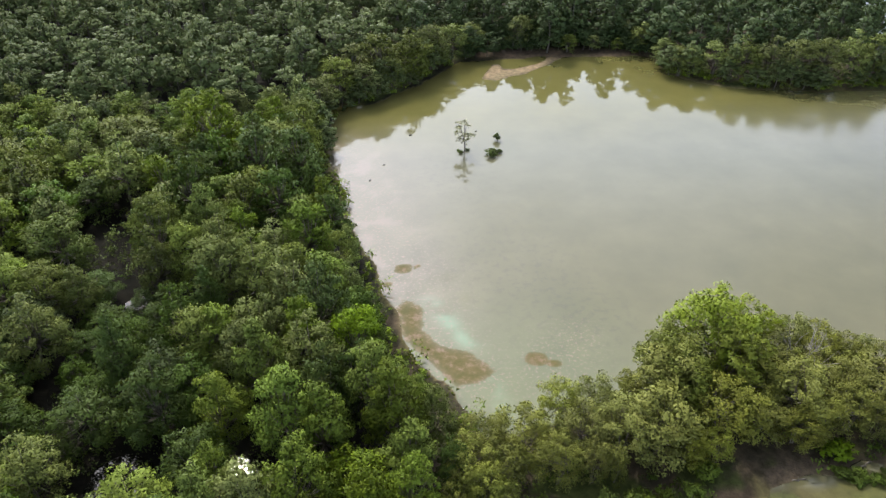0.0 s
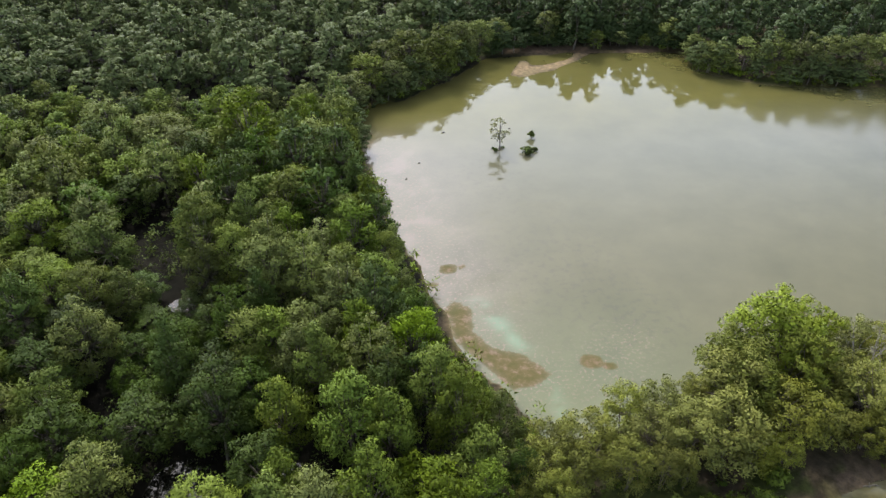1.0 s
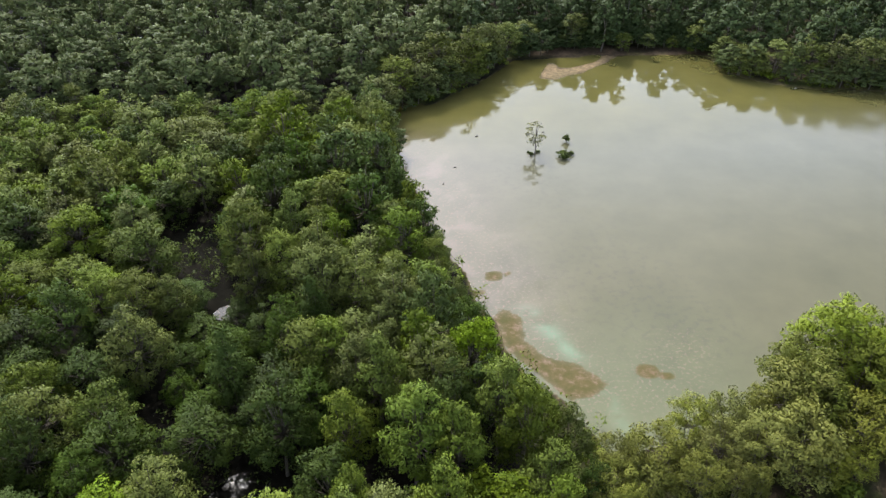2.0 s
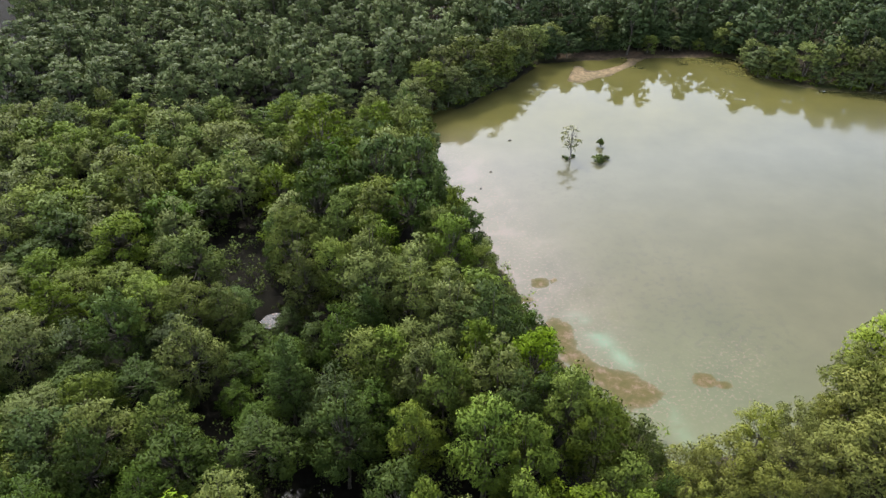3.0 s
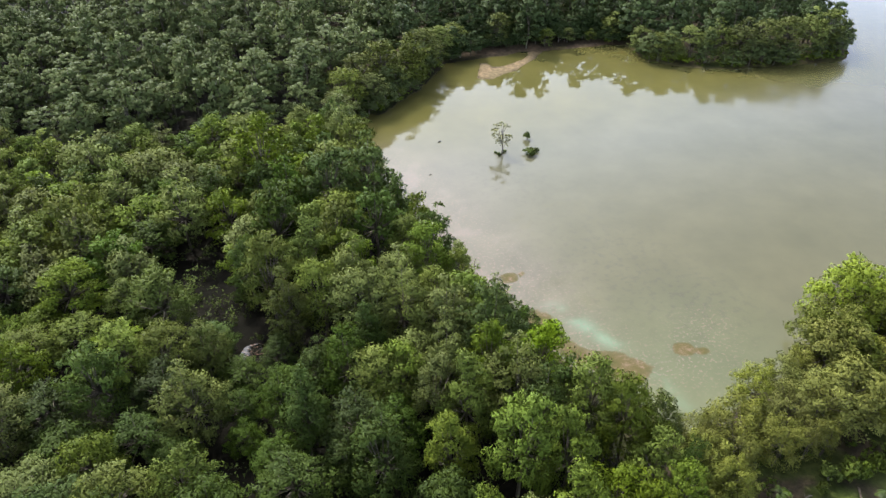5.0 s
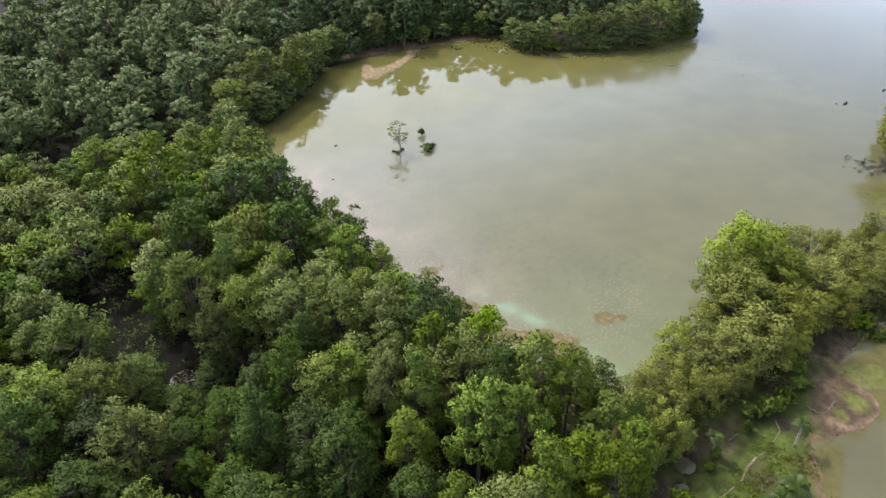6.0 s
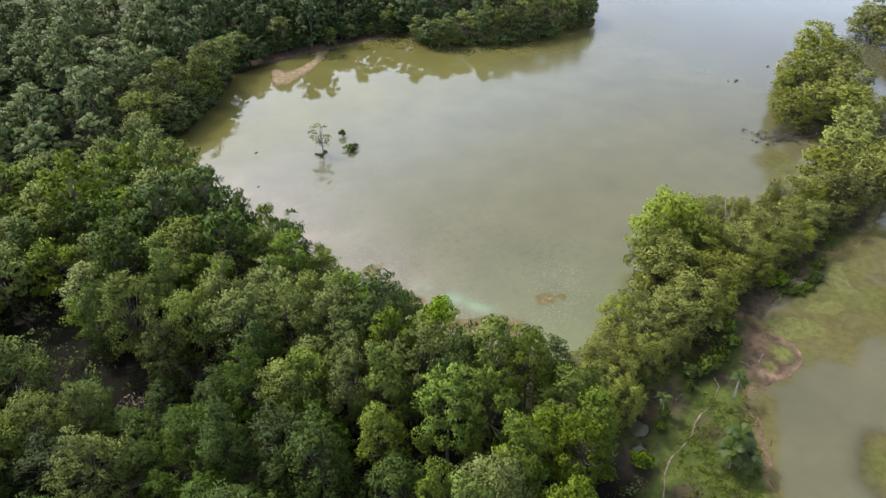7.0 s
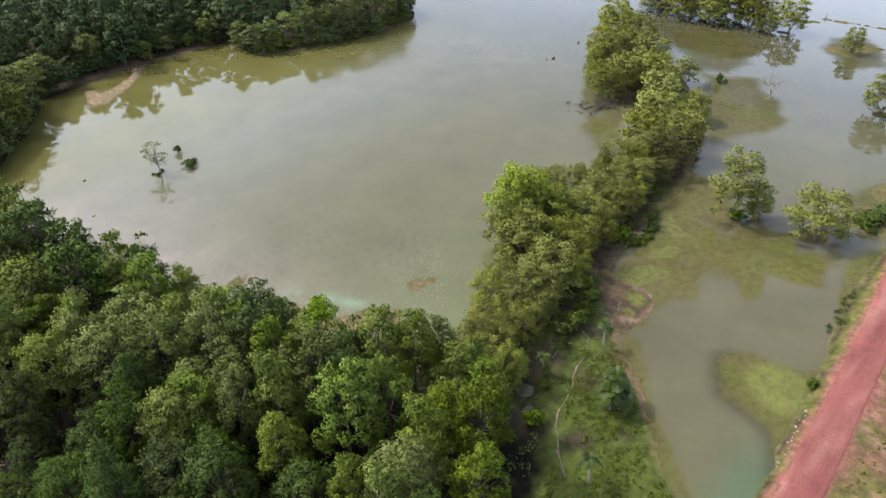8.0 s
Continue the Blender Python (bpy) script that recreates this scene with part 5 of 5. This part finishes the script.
def palm(name, seed, fronds, length, height, label, lean=0.15, stems=1, group="palms on the bank", broad=1.0):
    """A palm: ringed trunk and arching fronds, each with two rows of leaflets."""
    rng = np.random.default_rng(seed)
    thing = tagged(new(name), label, "palm", group)
    heads, pieces = [], []
    for k in range(stems):
        a = k * 2.1 + rng.uniform(0, 1)
        off = 0.45 * (stems > 1)
        x0, y0 = off * math.cos(a), off * math.sin(a)
        hh = height * (1 - 0.8 * k / max(stems, 1))
        head = (x0 + lean * hh * math.cos(a), y0 + lean * hh * math.sin(a), hh)
        rings = [0.0, 0.25, 0.5, 0.75, 1.0]
        pieces.append(tube([(x0 + (head[0] - x0) * t * t, y0 + (head[1] - y0) * t * t, -0.3 + (hh + 0.3) * t) for t in rings], [0.13, 0.1, 0.09, 0.08, 0.09], 7))
        heads.append(head)
    v, f = joined(pieces)
    part("trunk", mesh_of("trunk", v, f, PALE_BARK, True), thing)
    for hx, hy, hz in heads:
        for i in range(fronds):
            a, rise = i * 2.4 + rng.uniform(-0.2, 0.2), rng.uniform(0.1, 1.15)
            L = length * rng.uniform(0.8, 1.1)
            side = np.array([-math.sin(a), math.cos(a), 0])
            pts = []
            for t in np.linspace(0, 1, 7):
                out, z = L * t * math.cos(rise) * (1 - 0.1 * t), L * (t * math.sin(rise) - 0.75 * t * t * (1.1 - 0.4 * rise))
                pts.append(np.array([hx + out * math.cos(a), hy + out * math.sin(a), hz + z]))
            quads = []
            for j in range(6):
                p, q = pts[j], pts[j + 1]
                way = (q - p) / np.linalg.norm(q - p)
                for m in (0.2, 0.5, 0.8):
                    b = p + (q - p) * m
                    w = length * 0.26 * (1 - abs((j + m) / 6 - 0.45) * 1.3)
                    for sgn in (-1, 1):
                        tip = b + sgn * side * w + way * w * 0.55 - np.array([0, 0, w * 0.35])
                        quads.append([b - way * 0.05 * broad, b + way * 0.07 * broad, tip + way * 0.03 * broad, tip - way * 0.05 * broad + np.array([0, 0, 0.02])])
                quads.append([p - side * 0.03, q - side * 0.025, q + side * 0.025, p + side * 0.03])
            part("frond", quads_mesh("frond", np.array(quads), LEAF["palm"]), thing)
    return thing


put(palm("date_palm", 40, 15, 1.9, 3.3, "clump of dark green palms on the grassy bank", 0.12, 4, broad=0.75), 8.2, 26.6, 1.0, 1.0)
slim_palm = palm("young_palm", 41, 9, 1.15, 2.9, "slim young palm with a pale trunk on the bank", 0.05, broad=0.55)
put(slim_palm, 14.8, 31.9, 1.0, 1.0)
for x, y, s, a in ((-0.8, 23.6, 1.0, 1.0), (7.3, 34.0, 0.9, 2.0)):
    another(slim_palm, Matrix.LocRotScale((x, y, gz(x, y) - 0.02), Euler((0, 0.08, a)), (s, s, s)))


def bare_tree(name, seed, height, spread, label, leaves=0):
    """A leafless tree that forks twice."""
    rng = np.random.default_rng(seed)
    thing = tagged(new(name), label, "tree")
    v, f = tube([(0, 0, -0.3), (0.05, 0.1, height * 0.15), (0.1, 0, height * 0.34)], [0.13, 0.1, 0.085])
    trunk, ends = part("trunk", mesh_of("trunk", v, f, PALE_BARK), thing), []
    for i in range(7):
        a = i * 2.4 + rng.uniform(-0.4, 0.4)
        e = np.array([spread * 0.55 * math.cos(a), spread * 0.55 * math.sin(a), height * rng.uniform(0.55, 0.8)])
        s = np.array([0.1, 0, height * rng.uniform(0.18, 0.34)])
        pieces = [tube([s, s * 0.5 + e * 0.5 + rng.normal(size=3) * 0.12, e], [0.06, 0.045, 0.03], 5)]
        for k in range(4):
            t = e + np.array([rng.normal() * spread * 0.3, rng.normal() * spread * 0.3, height * rng.uniform(0.06, 0.25)])
            pieces.append(tube([e * 0.75 + s * 0.25, e * 0.4 + t * 0.6, t], [0.028, 0.02, 0.008], 4))
            ends.append(t)
        v, f = joined(pieces)
        part("limb", mesh_of("limb", v, f, PALE_BARK), trunk)
    if leaves:
        part("crown", leaf_mesh("crown", leaves_on(rng, [(tuple(t), (0.4, 0.4, 0.3)) for t in ends], leaves, 0.18, -0.9, 0.6), LEAF["strip"]), thing, "thin scattered foliage")
    return thing


put(bare_tree("bare_tree", 50, 7.0, 3.2, "leafless grey tree among the dike's bushes", 60), 33.5, 49.4, 1.0, 1.0)
put(bare_tree("bare_shrub", 51, 4.2, 2.6, "thin half-bare shrub standing in shallow water", 260), 92.5, 45.4, 1.0, 1.0)

# water plants round the foot of the dike's trees
plant_clump = shrub_kind("water_plant", 34, "dark clump of water plants by the drowned trees", DEBRIS, 70, 0.3, "water plant", "water plants by the dike", 4, 0.5)
put(plant_clump, 66.4, 69.6, 0.5, 0.2, 0, 0.0)
drift = random.Random(9)
for i in range(110):
    x, y = 69.2 + drift.gauss(0, 2.4), 65.8 + drift.gauss(0, 1.5)
    x, y = x + (y - 65.8) * -0.5, y - (x - 69.2) * 0.35
    k = drift.uniform(0.25, 0.75)
    another(plant_clump, Matrix.LocRotScale((x, y, max(gz(x, y), 0) - 0.03), Euler((0, 0, drift.uniform(0, 6))), (k, k, k * 0.5)))


def log_thing(name, seed, length, radius, label, mat, category="log", group=""):
    rng = np.random.default_rng(seed)
    thing = tagged(new(name), label, category, group)
    pts = [(length * (t - 0.5), rng.normal() * 0.06, rng.normal() * 0.04) for t in np.linspace(0, 1, 6)]
    pieces = [tube(pts, [radius * k for k in (0.8, 1, 1.05, 0.95, 0.85, 0.55)], 7), tube([pts[2], (pts[2][0] + 0.2, 0.3, 0.25)], [radius * 0.4, radius * 0.2], 5)]
    v, f = joined(pieces)
    part("stem", mesh_of("stem", v, f, mat, True), thing)
    return thing


drift_log = log_thing("drift_log", 60, 1.3, 0.26, "short dark drift log floating in the lake", DEBRIS, "log", "drift wood")
put(drift_log, 83.4, 86.5, 1.0, 1.0, 0.3, 0.08)
for x, y, a, k in ((81.9, 87.1, 0.9, 0.5), (95.2, 88.2, 0.4, 0.8), (-10.5, 91.6, 1.2, 0.35), (-8.8, 96.5, 0.2, 0.3), (-5.2, 107, 0.4, 0.4), (5.6, 108.5, 0.1, 0.3)):
    another(drift_log, Matrix.LocRotScale((x, y, 0.04), Euler((0, 0, a)), (k, k, k)))

branch = log_thing("fallen_branch", 61, 1.7, 0.09, "brown fallen branch lying on the mud", BARK, "branch", "fallen branches on the bank")
put(branch, 21.8, 34.1, 1.0, 1.0, 0.4)
for x, y, a, k in ((30.2, 39.0, 0.1, 0.8), (19.6, 34.4, 1.9, 0.7), (36.6, 40.6, 0.5, 0.9), (10.4, 34.8, 0.2, 0.8)):
    another(branch, Matrix.LocRotScale((x, y, gz(x, y) + 0.05), Euler((0, 0, a)), (k, k, k)))

post = tagged(new("wooden_post"), "weathered pale post standing at a mud bar", "post")
v, f = tube([(0, 0, -0.6), (0.02, 0, 0.6), (0, 0, 1.4)], [0.12, 0.11, 0.09], 8)
part("shaft", mesh_of("shaft", v, f, PALE_BARK, True), post)
put(post, 150.6, 55.0, 1.0, 1.0)


def stone_mesh(seed):
    bm = bmesh.new()
    bmesh.ops.create_icosphere(bm, subdivisions=1, radius=1.0)
    rng = np.random.default_rng(seed)
    for vert in bm.verts:
        vert.co *= rng.uniform(0.75, 1.15)
        vert.co.z *= 0.6
    me = bpy.data.meshes.new("stone")
    bm.to_mesh(me)
    bm.free()
    me.materials.append(STONE)
    return me


STONES = [stone_mesh(s) for s in (70, 71, 72)]
for i in range(16):
    x = 12.0 + i * 0.55 + 0.2 * math.sin(i * 4.1)
    y = 12.55 + (x - 12) * 0.055 + 0.18 * math.sin(i * 2.7)
    rock = tagged(new("stone", STONES[i % 3]), "pale rough stone edging the red road", "stone", "stones edging the road")
    k = 0.07 + 0.07 * (math.sin(i * 7.7) * 0.5 + 0.5)
    rock.matrix_basis = Matrix.LocRotScale((x, y, gz(x, y) + k * 0.3), Euler((0.2, 0.1, i)), (k * 1.3, k, k))


# ---------------------------------------------------------------- grass and undergrowth
def tufts(name, spots, label, leafmat, count, size, spread, tall, seed):
    """Many small plants over a stretch of ground, one mesh."""
    rng = np.random.default_rng(seed)
    tris, faces = [], []
    for x, y, k in spots:
        z = gz(x, y)
        lobes = [((rng.normal() * spread * k * 0.6, rng.normal() * spread * k * 0.6, tall * k * rng.uniform(0.35, 0.6)), (spread * k, spread * k, tall * k * 0.55)) for _ in range(2)]
        q, face = leaves_on(rng, lobes, count, size, -0.2, 0.3, knots=4)
        tris.append(q + np.array([x, y, z]))
        faces.append(face)
    ob = new(name, leaf_mesh(name, (np.concatenate(tris), np.concatenate(faces)), leafmat))
    return tagged(ob, label, name.replace("_", " "), "", "stuff")


def spots_in(poly, n, rng, lo, hi, wet=0.03):
    xs, ys = [p[0] for p in poly], [p[1] for p in poly]
    px, py = np.array([rng.uniform(min(xs), max(xs)) for _ in range(n)]), np.array([rng.uniform(min(ys), max(ys)) for _ in range(n)])
    ok = (inside_by(px, py, poly) > 0) & (rough_noise(px, py, 2.5, 91) > 0.42)
    return [(x, y, rng.uniform(lo, hi)) for x, y, k in zip(px, py, ok) if k and gz(x, y) > wet]


BANK = [(-9, 20), (-4.3, 25.5), (-1.7, 27.1), (2.6, 28.9), (6.1, 31.0), (11, 33.4), (14, 33.8), (16.6, 31.6), (14, 28), (10, 25), (5, 21), (1, 14), (-9, 10)]
scrub = random.Random(14)
tufts("grass", spots_in(BANK, 5200, scrub, 0.5, 1.3) + spots_in([(-5, 4), (60, 6), (60, 9.0), (11, 7.4), (-5, 5.4)], 500, scrub, 0.3, 0.7), "rough patchy green grass on the banks", LEAF["grass"], 14, 0.13, 0.26, 0.2, 80)
# dark reed leaf paints in the shade below the dike's trees
tufts("undergrowth", spots_in([(-3, 31), (4, 33.5), (12, 36), (20, 36), (30, 39.5), (46, 42), (62, 46), (80, 56), (102, 74), (100, 84), (84, 77), (66, 66), (56, 58), (40, 55.5), (28, 54), (18, 48), (8, 43.5), (2, 42)], 900, scrub, 0.6, 1.3, 0.05),
      "tangled olive undergrowth beneath the dike's trees, darkened as if shaded", LEAF["reed"], 48, 0.3, 0.75, 0.9, 81)
EDGE_SPOTS = []
for (ax, ay), (bx, by) in zip(WEST_SHORE[:24], WEST_SHORE[1:25]):
    for _ in range(int(math.hypot(bx - ax, by - ay) * 1.3)):
        t, o = scrub.random(), scrub.uniform(0.6, 3.2)
        nx, ny = -(by - ay), bx - ax
        n = math.hypot(nx, ny)
        x, y = ax + (bx - ax) * t + nx / n * o, ay + (by - ay) * t + ny / n * o
        if gz(x, y) > 0.0 and not (5 < x < 40 and y > 138):
            EDGE_SPOTS.append((x, y, scrub.uniform(0.7, 1.6)))
tufts("shore_bushes", EDGE_SPOTS, "low green bushes hanging over the lake shore", LEAF["green"], 70, 0.34, 0.8, 1.1, 82)

# unseen floor plants, added so the shaded gaps between crowns look dark
FLOOR = [(x, y, k) for x, y, k in spots_in([(-60, 36), (-48, 32), (-30, 27), (-13, 25), (-2, 28), (1, 36), (0, 44), (-6, 52), (-10, 63), (-14, 76), (-18, 92), (-22, 108), (-70, 108), (-64, 70)], 1200, scrub, 0.8, 1.7, 0.0)]
tufts("fern_cover", FLOOR, "dark green ferns and saplings added to darken the swamp floor", LEAF["reed"], 60, 0.3, 0.8, 1.3, 83)
